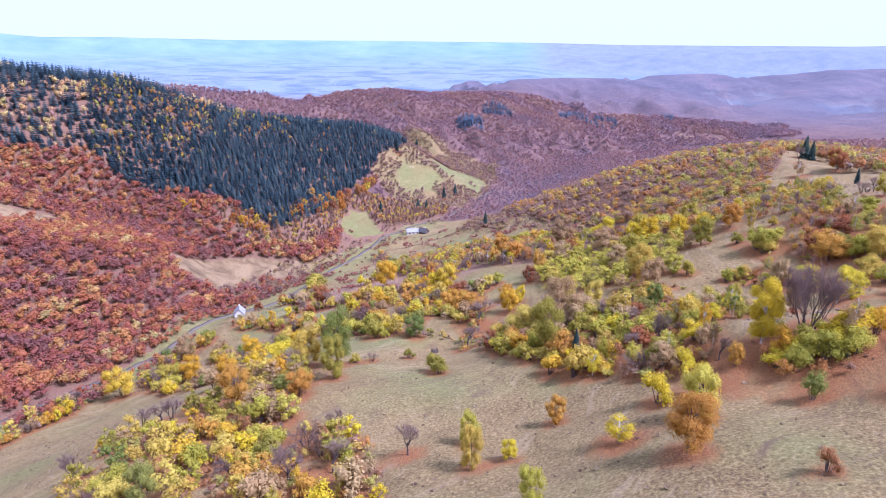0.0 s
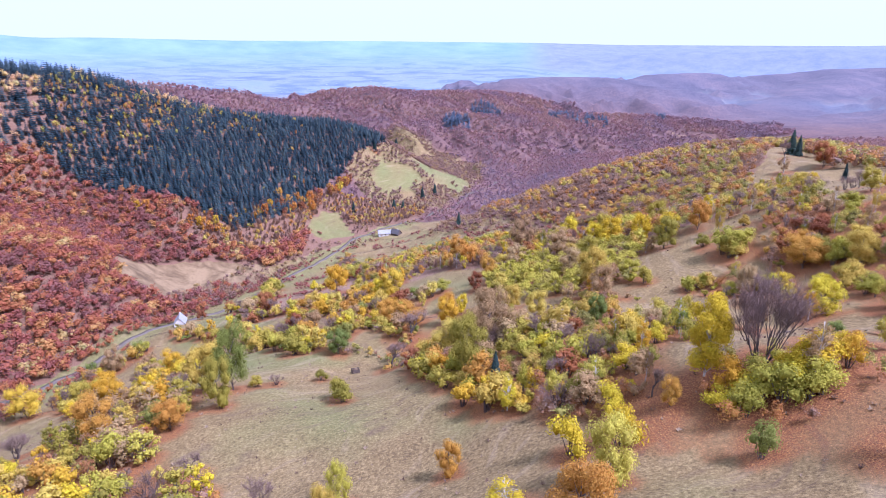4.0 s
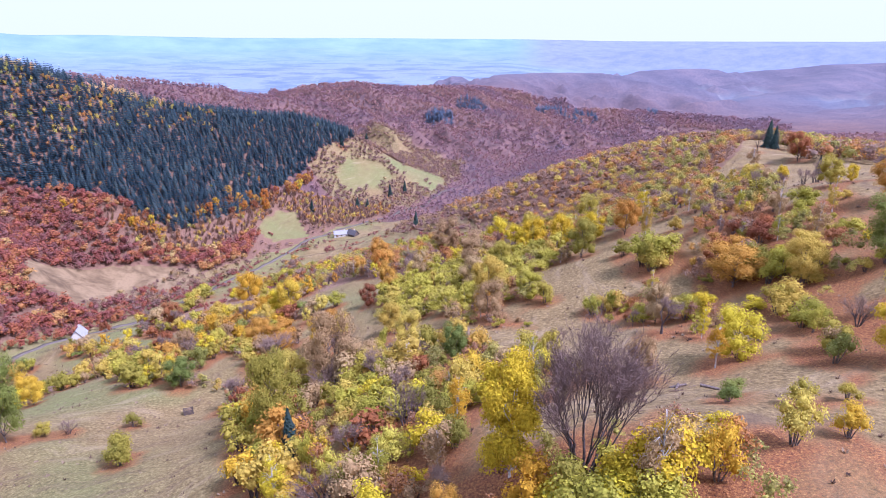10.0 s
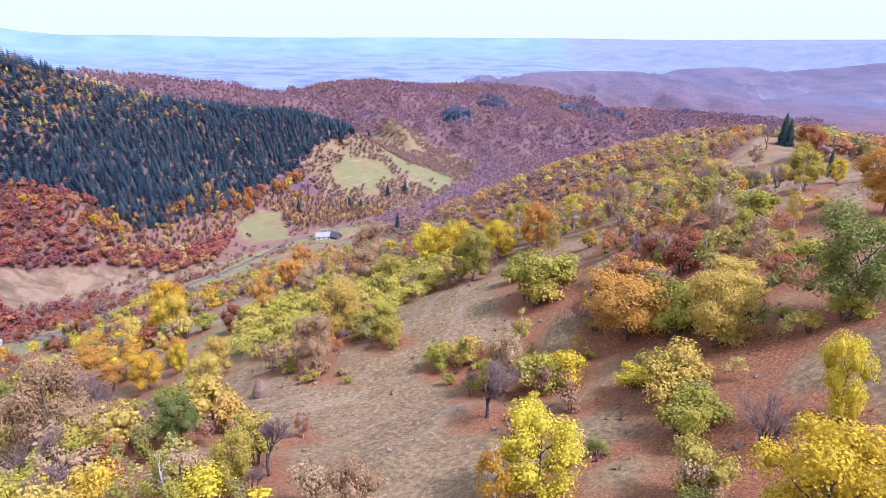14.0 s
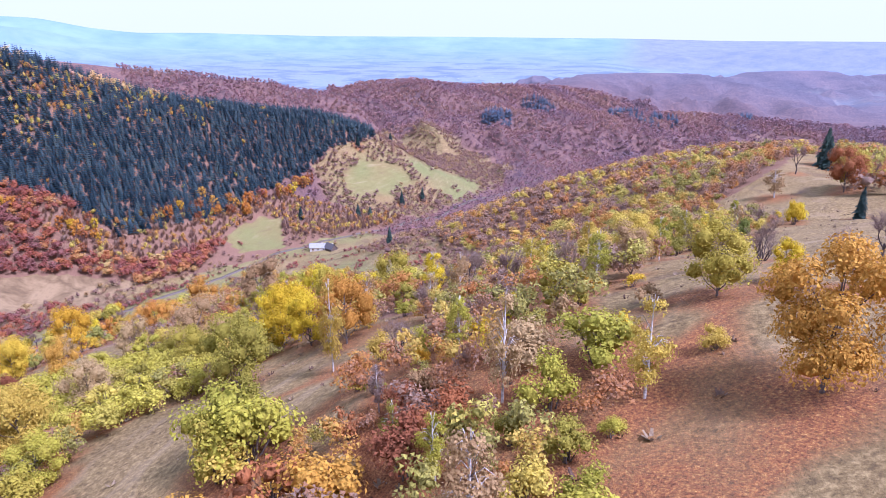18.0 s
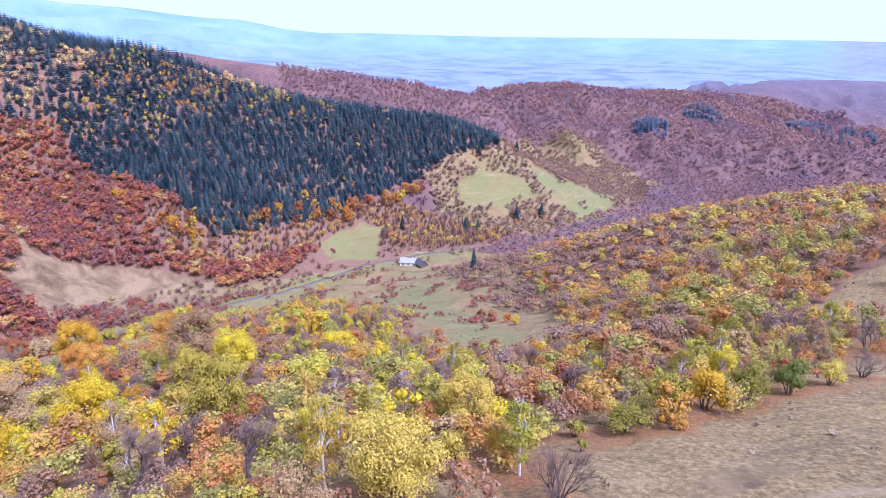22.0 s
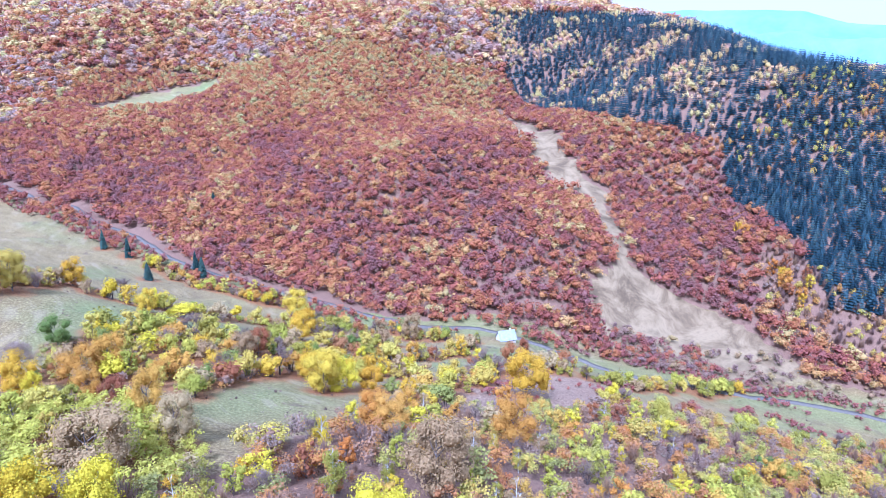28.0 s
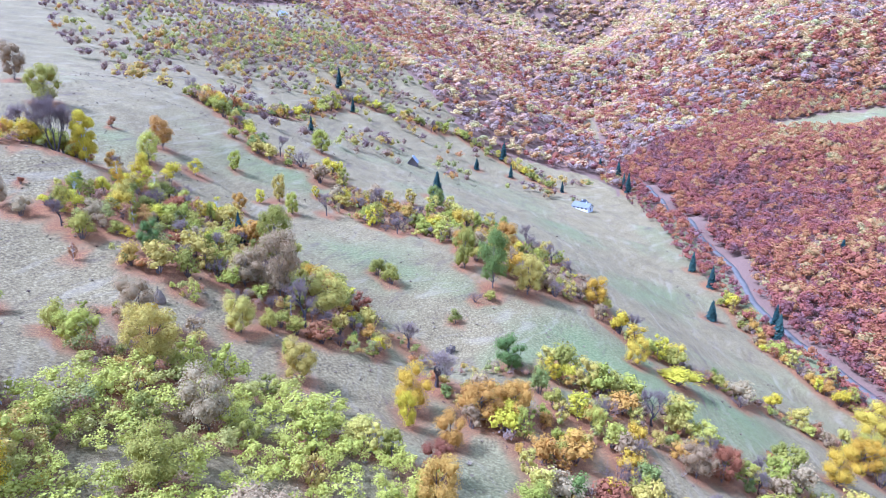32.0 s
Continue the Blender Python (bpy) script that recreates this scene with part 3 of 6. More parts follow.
LEAVES = {
    "yellow": leaf_material("yellow leaves", [(0.0, (0.76, 0.56, 0.014)), (0.5, (0.83, 0.69, 0.022)), (1.0, (0.82, 0.73, 0.035))]),
    "gold": leaf_material("gold leaves", [(0.0, (0.70, 0.41, 0.022)), (0.5, (0.81, 0.55, 0.030)), (1.0, (0.81, 0.64, 0.055))]),
    "straw": leaf_material("straw leaves", [(0.0, (0.62, 0.46, 0.075)), (0.5, (0.75, 0.59, 0.095)), (1.0, (0.76, 0.66, 0.115))]),
    "orange": leaf_material("orange leaves", [(0.0, (0.634, 0.243, 0.0419)), (0.5, (0.719, 0.348, 0.0558)), (1.0, (0.761, 0.454, 0.0768))]),
    "amber": leaf_material("amber leaves", [(0.0, (0.62, 0.32, 0.050)), (0.5, (0.72, 0.43, 0.062)), (1.0, (0.76, 0.53, 0.090))]),
    "tan": leaf_material("tan leaves", [(0.0, (0.46, 0.31, 0.14)), (0.5, (0.56, 0.40, 0.18)), (1.0, (0.62, 0.48, 0.22))]),
    "rust": leaf_material("rust leaves", [(0.0, (0.348, 0.132, 0.0593)), (0.5, (0.466, 0.18, 0.063)), (1.0, (0.496, 0.254, 0.0979))]),
    "olive": leaf_material("olive leaves", [(0.0, (0.31, 0.30, 0.045)), (0.5, (0.44, 0.40, 0.052)), (1.0, (0.60, 0.51, 0.068))]),
    "lime": leaf_material("lime leaves", [(0.0, (0.43, 0.43, 0.050)), (0.5, (0.56, 0.54, 0.060)), (1.0, (0.72, 0.66, 0.095))]),
    "green": leaf_material("green leaves", [(0.0, (0.2, 0.27, 0.0543)), (0.5, (0.282, 0.341, 0.062)), (1.0, (0.376, 0.387, 0.085))]),
    "purple": leaf_material("bare purple twigs", [(0.0, (0.26, 0.185, 0.155)), (0.5, (0.345, 0.25, 0.200)), (1.0, (0.43, 0.325, 0.245))]),
    "spruce": leaf_material("lone spruce needles", [(0.0, (0.0228, 0.0513, 0.0433)), (1.0, (0.0513, 0.0935, 0.0684))], None, 0.1),
}
BARK = bark_material("grey brown bark", (0.20, 0.16, 0.135), (0.075, 0.058, 0.05))
DARK_BARK = bark_material("dark bark", (0.13, 0.10, 0.09), (0.05, 0.038, 0.035))
BIRCH_BARK = bark_material("white birch bark", (0.72, 0.69, 0.64), (0.30, 0.28, 0.26), 5.0)
WHITE_WALL = plain_material("lime-washed wall", (0.74, 0.72, 0.68), 0.9)
PALE_ROOF = plain_material("pale sheet metal roof", (0.34, 0.35, 0.37), 0.6, 0.8, 0.35)
DARK_WOOD = plain_material("weathered dark boards", (0.13, 0.10, 0.085), 0.9)
GREY_ROOF = plain_material("weathered grey roof sheets", (0.22, 0.21, 0.21), 0.8, 0.8, 0.4)
ROOF_DARK = plain_material("dark shingle roof", (0.10, 0.095, 0.10), 0.8)
GLASS_DARK = plain_material("dark window glass", (0.05, 0.06, 0.07), 0.2)
ASPHALT = plain_material("old grey asphalt", (0.155, 0.130, 0.105), 0.95, 0.4, 0.35)
HAY = plain_material("weathered hay", (0.24, 0.17, 0.11), 0.95, 3.0, 0.4)

# ---- trees: shapes made once ----
rng = np.random.RandomState(3)


def leaf_quads(centres, out, size, rnd, flat=0.5):
    """A bent little kite of leaves at each centre, turned roughly along its outward way."""
    n = len(centres)
    nrm = out + rnd.normal(0, flat, (n, 3))
    nrm /= np.linalg.norm(nrm, axis=1)[:, None] + 1e-9
    up = rnd.normal(0, 1, (n, 3))
    u = np.cross(nrm, up)
    u /= np.linalg.norm(u, axis=1)[:, None] + 1e-9
    v = np.cross(nrm, u)
    s = size * rnd.uniform(0.6, 1.4, (n, 1))
    quads = np.stack([centres - u * s, centres - v * s * 0.62 + nrm * s * 0.2, centres + u * s, centres + v * s * 0.62 + nrm * s * 0.12], 1)
    return quads.reshape(-1, 3), np.arange(4 * n).reshape(n, 4)


def leaf_tips(centres, out, size, rnd, flat=0.5):
    """A small three-cornered spray of leaves at each centre, for woods seen from far off."""
    n = len(centres)
    nrm = out + rnd.normal(0, flat, (n, 3))
    nrm /= np.linalg.norm(nrm, axis=1)[:, None] + 1e-9
    u = np.cross(nrm, rnd.normal(0, 1, (n, 3)))
    u /= np.linalg.norm(u, axis=1)[:, None] + 1e-9
    v = np.cross(nrm, u)
    s = size * rnd.uniform(0.6, 1.4, (n, 1))
    tips = np.stack([centres - u * s - v * s * 0.6, centres + u * s - v * s * 0.6, centres + v * s * 1.15 + nrm * s * 0.2], 1)
    return tips.reshape(-1, 3), np.arange(3 * n).reshape(n, 3)


def halves(shape):
    """Four-cornered faces cut into three-cornered ones."""
    v, f = shape
    return (v, np.concatenate([f[:, [0, 1, 2]], f[:, [0, 2, 3]]])) if f.shape[1] == 4 else (v, f)


def ball(detail):
    bm = bmesh.new()
    bmesh.ops.create_icosphere(bm, subdivisions=detail, radius=1)
    v = np.array([tuple(q.co) for q in bm.verts])
    f = np.array([[q.index for q in p.verts] for p in bm.faces])
    bm.free()
    return v, f


BALLS = {1: ball(1), 2: ball(2)}


def core(blobs, rnd, share, detail=1):
    """The dense inside of a crown: a lumpy mass round each of its boughs."""
    bv, bf = BALLS[detail]
    pieces = []
    for x, y, z, r in blobs:
        lump = np.clip(1 + rnd.normal(0, 0.24, (len(bv), 1)), 0.55, 1.5)
        a = rnd.uniform(0, 6.28)
        turn = np.array([[math.cos(a), -math.sin(a), 0], [math.sin(a), math.cos(a), 0], [0, 0, 1]])
        pieces.append(((bv * lump) @ turn.T * (r * share, r * share, r * share) + (x, y, z), bf))
    return join(pieces)


def crown_points(blobs, count, rnd):
    """Places spread over the outsides of a few overlapping balls (x, y, z, radius), and the ways outward there."""
    weight = np.array([b[3] ** 2 for b in blobs])
    pick = rnd.choice(len(blobs), count, p=weight / weight.sum())
    way = rnd.normal(0, 1, (count, 3))
    way /= np.linalg.norm(way, axis=1)[:, None]
    way[:, 2] = np.where(way[:, 2] < -0.45, -way[:, 2], way[:, 2])
    b = np.array(blobs)[pick]
    return b[:, :3] + way * (b[:, 3:4] * rnd.uniform(0.62, 1.16, (count, 1))), way


def tube(points, radii, sides=5):
    """A tapered tube along points: its vertices and four-cornered faces."""
    pts, vs, fs = [Vector(p) for p in points], [], []
    for i, (p, r) in enumerate(zip(pts, radii)):
        d = (pts[min(i + 1, len(pts) - 1)] - pts[max(i - 1, 0)]).normalized()
        a = d.orthogonal().normalized()
        b = d.cross(a)
        for k in range(sides):
            w = 2 * math.pi * k / sides
            vs.append(p + (a * math.cos(w) + b * math.sin(w)) * r)
    for i in range(len(pts) - 1):
        for k in range(sides):
            j = (k + 1) % sides
            fs.append((i * sides + k, i * sides + j, (i + 1) * sides + j, (i + 1) * sides + k))
    return np.array([tuple(v) for v in vs]), np.array(fs)


def join(pieces):
    vs, fs, n = [], [], 0
    for v, f in pieces:
        vs.append(v)
        fs.append(f + n)
        n += len(v)
    return np.concatenate(vs), np.concatenate(fs)


def broad_shape(seed, low, spread, count, leaf, lean=0.06, dense=0.86, detail=1, full=1.0):
    """A broad-leaved tree one metre high: its trunk with limbs, and its crown of leaf clumps."""
    rnd = np.random.RandomState(seed)
    blobs, limbs = [], []
    fork = low * 0.9
    top = (rnd.normal(0, lean), rnd.normal(0, lean), 0.80)
    limbs.append(tube([(0, 0, -0.04), (0.005, 0, fork * 0.5), (top[0] * 0.3, top[1] * 0.3, fork), (top[0] * 0.8, top[1] * 0.8, 0.62), top], [0.021, 0.016, 0.012, 0.008, 0.003], 6))
    blobs.append((top[0], top[1], 0.83, 0.15))
    turns = rnd.uniform(0, 6.28)
    for i in range(13):
        a = turns + i * 2.4 + rnd.normal(0, 0.25)
        z = low + (0.92 - low) * (0.10 + 0.78 * (i / 12.0)) + rnd.normal(0, 0.03)
        reach = spread * (0.55 + 0.6 * math.sin(math.pi * min(1, max(0.08, (z - low) / (1.02 - low))))) * rnd.uniform(0.6, 1.05)
        x, y = reach * math.cos(a), reach * math.sin(a)
        blobs.append((x, y, z, full * spread * rnd.uniform(0.46, 0.68)))
        s = min(0.62, max(fork * 0.8, z - 0.26))
        limbs.append(tube([(0, 0, s), (x * 0.45, y * 0.45, s + (z - s) * 0.4), (x * 0.95, y * 0.95, z + 0.03)], [0.010, 0.006, 0.002], 4))
    c, out = crown_points(blobs, count, rnd)
    c[:, 2] = np.maximum(c[:, 2], low * 0.7)
    return join(limbs), join([halves(leaf_quads(c, out + (0, 0, 0.25), leaf, rnd)), core(blobs, rnd, dense, detail)])


def bush_shape(seed, spread, count, leaf, dense=0.88, detail=1):
    """A bush one metre high: many stems from the ground, leafy nearly to its foot."""
    rnd = np.random.RandomState(seed)
    blobs, stems = [], []
    for i in range(8):
        a, r = i * 2.4 + rnd.normal(0, 0.3), spread * rnd.uniform(0.15, 0.75)
        z = rnd.uniform(0.28, 0.78) * (1.06 - 0.35 * r / spread)
        blobs.append((r * math.cos(a), r * math.sin(a), z, rnd.uniform(0.18, 0.28)))
        stems.append(tube([(0.05 * math.cos(a), 0.05 * math.sin(a), -0.06), (r * 0.5 * math.cos(a), r * 0.5 * math.sin(a), z * 0.5), (r * math.cos(a), r * math.sin(a), z + 0.14)], [0.020, 0.013, 0.003], 4))
    c, out = crown_points(blobs, count, rnd)
    c[:, 2] = np.clip(c[:, 2], 0.05, None)
    return join(stems), join([halves(leaf_quads(c, out + (0, 0, 0.3), leaf, rnd)), core(blobs, rnd, dense, detail)])


def birch_shape(seed, count, leaf):
    """A slender birch one metre high: a pale stem, thin limbs and a loose narrow crown."""
    rnd = np.random.RandomState(seed)
    bend = rnd.normal(0, 0.03, 2)
    limbs = [tube([(0, 0, -0.03), (bend[0] * 0.4, bend[1] * 0.4, 0.35), (bend[0], bend[1], 0.7), (bend[0] * 1.2, bend[1] * 1.2, 1.0)], [0.017, 0.013, 0.008, 0.002], 6)]
    c = []
    for i in range(30):
        z, a = rnd.uniform(0.26, 0.95), rnd.uniform(0, 6.28)
        r = 0.17 * math.sin(math.pi * (0.12 + 0.83 * (z - 0.2) / 0.8)) * rnd.uniform(0.7, 1.2)
        x, y = bend[0] * z + r * math.cos(a), bend[1] * z + r * math.sin(a)
        limbs.append(tube([(bend[0] * z, bend[1] * z, z - 0.08), (bend[0] * z + (x - bend[0] * z) * 0.6, bend[1] * z + (y - bend[1] * z) * 0.6, z + 0.04), (x, y, z + 0.02)], [0.005, 0.0035, 0.0012], 3))
        k = count // 30
        c.append(np.stack([x + rnd.normal(0, 0.035, k), y + rnd.normal(0, 0.035, k), z - np.abs(rnd.normal(0, 0.05, k))], 1))
    c = np.concatenate(c)
    out = np.stack([c[:, 0], c[:, 1], 0.05 + 0 * c[:, 0]], 1)
    return join(limbs), leaf_quads(c, out / (np.linalg.norm(out, axis=1)[:, None] + 1e-6), leaf, rnd)


def bare_shape(seed, spread, depth=4, stems=1, fuzz=420):
    """A leafless tree one metre high: stem and limbs, and the twigs as a mesh of their own."""
    rnd = np.random.RandomState(seed)
    limbs, twigs = [], []

    def grow(p, d, length, radius, level):
        q = p + d * length
        mid = p + d * length * 0.5 + Vector(rnd.normal(0, 0.05 * length, 3))
        (limbs if level < depth - 1 else twigs).append(tube([p, mid, q], [radius, radius * 0.8, radius * 0.55], 5 if level == 0 else 3))
        if level >= depth:
            return
        for k in range(3 if level < 2 else 4):
            w = Vector(rnd.normal(0, 1, 3))
            w = (w - d * w.dot(d)).normalized()
            n = (d + w * spread * rnd.uniform(0.6, 1.2) + Vector((0, 0, 0.22))).normalized()
            grow(p + d * length * rnd.uniform(0.55, 1.0), n, length * rnd.uniform(0.62, 0.85), radius * 0.52, level + 1)

    for k in range(stems):
        a = 6.28 * k / stems
        d = Vector((0.42 * math.cos(a) * (stems > 1), 0.42 * math.sin(a) * (stems > 1), 1)).normalized()
        grow(Vector((0.03 * math.cos(a), 0.03 * math.sin(a), -0.05)), d, 0.36, 0.030 if stems == 1 else 0.016, 0)
    v, f = join(twigs)
    tips = v[rnd.randint(len(v), size=fuzz)] if fuzz else v[:0]
    if fuzz:
        way = rnd.normal(0, 1, (fuzz, 3)) * (0.6, 0.6, 0.35) + (0, 0, 0.55) + tips * (0.9, 0.9, 0)
        way *= 0.075 / np.linalg.norm(way, axis=1)[:, None] * rnd.uniform(0.5, 1.3, (fuzz, 1))
        side = np.cross(way, rnd.normal(0, 1, (fuzz, 3)))
        side *= 0.0022 / (np.linalg.norm(side, axis=1)[:, None] + 1e-9)
        q = np.stack([tips - side, tips + side, tips + way + side * 0.4, tips + way - side * 0.4], 1).reshape(-1, 3)
        v, f = join([(v, f), (q, np.arange(4 * fuzz).reshape(-1, 4))])
    return join(limbs), (v, f)


def spruce_shape(seed, tiers, around):
    """A spruce one metre high: a straight stem and whorls of hanging branches."""
    rnd = np.random.RandomState(seed)
    quads = []
    for i in range(tiers):
        z = 0.10 + 0.86 * (i / (tiers - 1)) ** 0.92
        r = 0.23 * (1 - z) ** 0.75 + 0.014
        for k in range(around):
            a = 6.28 * k / around + i * 0.7 + rnd.normal(0, 0.15)
            rr, w = r * rnd.uniform(0.75, 1.2), r * 0.42 + 0.008
            ca, sa = math.cos(a), math.sin(a)
            tip = z - 0.33 * rr - 0.015
            quads.append([(0, 0, z + 0.045), (ca * rr * 0.6 - sa * w, sa * rr * 0.6 + ca * w, z - 0.12 * rr), (ca * rr, sa * rr, tip), (ca * rr * 0.6 + sa * w, sa * rr * 0.6 - ca * w, z - 0.12 * rr)])
    v = np.array(quads).reshape(-1, 3)
    return tube([(0, 0, -0.03), (0, 0, 0.5), (0, 0, 0.99)], [0.016, 0.010, 0.002], 5), (v, np.arange(len(v)).reshape(-1, 4))


# name, parts (stem name, crown name), shapes, stem material
KINDS = {
    "great_oak": (("trunk", "crown"), [broad_shape(s, 0.12, 0.30, 11500, 0.0128, 0.05, 0.42, 1, 1.0) for s in (5, 7)], BARK),
    "old_oak": (("trunk", "crown"), [broad_shape(s, 0.10, 0.31, 5600, 0.0145, 0.06, 0.60, 1, 1.05) for s in (5, 6, 7)], BARK),
    "oak_tree": (("trunk", "crown"), [broad_shape(s, 0.14, 0.30, 560, 0.029, 0.06, 0.58) for s in (1, 2, 3)], BARK),
    "beech_tree": (("trunk", "crown"), [broad_shape(s, 0.06, 0.28, 520, 0.030, 0.06, 0.58) for s in (11, 12, 13)], BARK),
    "maple_tree": (("trunk", "crown"), [broad_shape(s, 0.07, 0.30, 4600, 0.0165, 0.06, 0.58, 1, 1.05) for s in (21, 22)], DARK_BARK),
    "hazel_bush": (("stem", "foliage"), [bush_shape(s, 0.52, 460, 0.040, 0.6) for s in (31, 32, 33, 34)], BARK),
    "low_shrub": (("stem", "foliage"), [bush_shape(s, 0.85, 300, 0.058, 0.6) for s in (41, 42, 43)], DARK_BARK),
    "fine_bush": (("stem", "foliage"), [bush_shape(s, 0.52, 1400, 0.027, 0.55, 1) for s in (35, 36, 37)], BARK),
    "hornbeam_tree": (("trunk", "crown"), [broad_shape(s, 0.05, 0.25, 520, 0.030, 0.08, 0.5) for s in (15, 16, 17)], BARK),
    "hawthorn_bush": (("stem", "foliage"), [bush_shape(s, 0.48, 460, 0.040, 0.55) for s in (91, 92, 93)], DARK_BARK),
    "birch_tree": (("trunk", "crown"), [birch_shape(s, 3000, 0.0135) for s in (51, 52, 53)], BIRCH_BARK),
    "weeping_birch": (("trunk", "crown"), [broad_shape(s, 0.05, 0.22, 15000, 0.0115, 0.04, 0.55) for s in (55, 56)], BIRCH_BARK),
    "bare_tree": (("trunk", "twig_crown"), [bare_shape(61, 0.75, 4, 1, 1500), bare_shape(62, 0.6, 4, 1, 1500), bare_shape(63, 0.9, 4, 1, 1500)], DARK_BARK),
    "thorn_bush": (("stem", "twig_crown"), [bare_shape(95, 0.75, 3, 7, 1300), bare_shape(96, 0.65, 3, 8, 1300)], DARK_BARK),
    "vase_tree": (("trunk", "twig_crown"), [bare_shape(71, 0.42, 5, 6, 5200)], DARK_BARK),
    "spruce_tree": (("trunk", "needle_crown"), [spruce_shape(s, 15, 9) for s in (81, 82)], DARK_BARK),
}
SHAPES = {}
for kind, ((stem, crown), shapes, bark) in KINDS.items():
    SHAPES[kind] = []
    for (sv, sf), (cv, cf) in shapes:
        a, b = mesh_of(kind + "_" + stem, sv, sf, None, True), mesh_of(kind + "_" + crown, cv, cf, None, True)
        a.materials.append(bark)
        b.materials.append(LEAVES["olive"])
        SHAPES[kind].append((a, b))
WORDS = {"yellow": "bright yellow", "gold": "golden", "straw": "pale straw-coloured", "orange": "orange", "amber": "amber and brown", "tan": "tan half-bare", "rust": "rust-brown", "olive": "olive green and yellow",
         "lime": "yellow-green", "green": "dark green", "purple": "grey-purple leafless", "spruce": "dark green needled"}
NOUNS = {"thorn_bush": ("thorn bush with a haze of bare twigs", "bush"), "weeping_birch": ("weeping birch tree in full autumn leaf", "tree"), "hornbeam_tree": ("hornbeam tree with a narrow autumn crown", "tree"), "hawthorn_bush": ("thorny bush growing in the field hedge", "bush"), "great_oak": ("old oak tree with a broad spreading crown", "tree"), "old_oak": ("old oak tree with a broad rounded crown", "tree"), "oak_tree": ("oak tree with a broad rounded crown", "tree"), "beech_tree": ("tree with a tall full autumn crown", "tree"), "maple_tree": ("maple tree with a loose leafy crown", "tree"),
         "hazel_bush": ("leafy hazel bush on the grassy hillside", "bush"), "fine_bush": ("leafy hazel bush on the grassy hillside", "bush"), "low_shrub": ("low spreading shrub on the slope", "shrub"), "birch_tree": ("birch tree with a slender white trunk", "tree"),
         "bare_tree": ("tree with bare spreading branches", "tree"), "vase_tree": ("many-stemmed tree with a fan of bare twigs", "tree"), "spruce_tree": ("conical spruce tree standing on the hillside", "tree")}
PLANTED = []


def tree(kind, x, y, tall, colour, wide=1.0, turn=None):
    """One tree of a kind, with its stem and its crown, on the ground at (x, y)."""
    if colour == "purple" and kind in ("hazel_bush", "hawthorn_bush", "fine_bush", "low_shrub", "beech_tree", "hornbeam_tree", "oak_tree"):
        kind = "thorn_bush"
    stem_mesh, crown_mesh = SHAPES[kind][rng.randint(len(SHAPES[kind]))]
    stem, crown = KINDS[kind][0]
    ob = new({"fine_bush": "hazel_bush", "old_oak": "oak_tree", "great_oak": "oak_tree", "vase_tree": "bare_tree"}.get(kind, kind))
    z = float(height(np.array([x]), np.array([y]))[0])
    ob.matrix_basis = pose(x, y, z - 0.05, 0, 0, rng.uniform(0, 360) if turn is None else turn) @ Matrix.Diagonal((tall * wide, tall * wide, tall, 1))
    for name, me in ((stem, stem_mesh), (crown, crown_mesh)):
        p = new(name, me)
        p.parent = ob
    p.material_slots[0].link = "OBJECT"
    p.material_slots[0].material = LEAVES[colour]
    words, category = NOUNS[kind]
    tagged(ob, (WORDS[colour] + " " + words).strip(), category, category + "s of the hillside")
    PLANTED.append((x, y, tall * (0.55 if kind in ("hazel_bush", "fine_bush", "low_shrub", "hawthorn_bush", "thorn_bush") else 0.45) * wide, kind))
    return ob

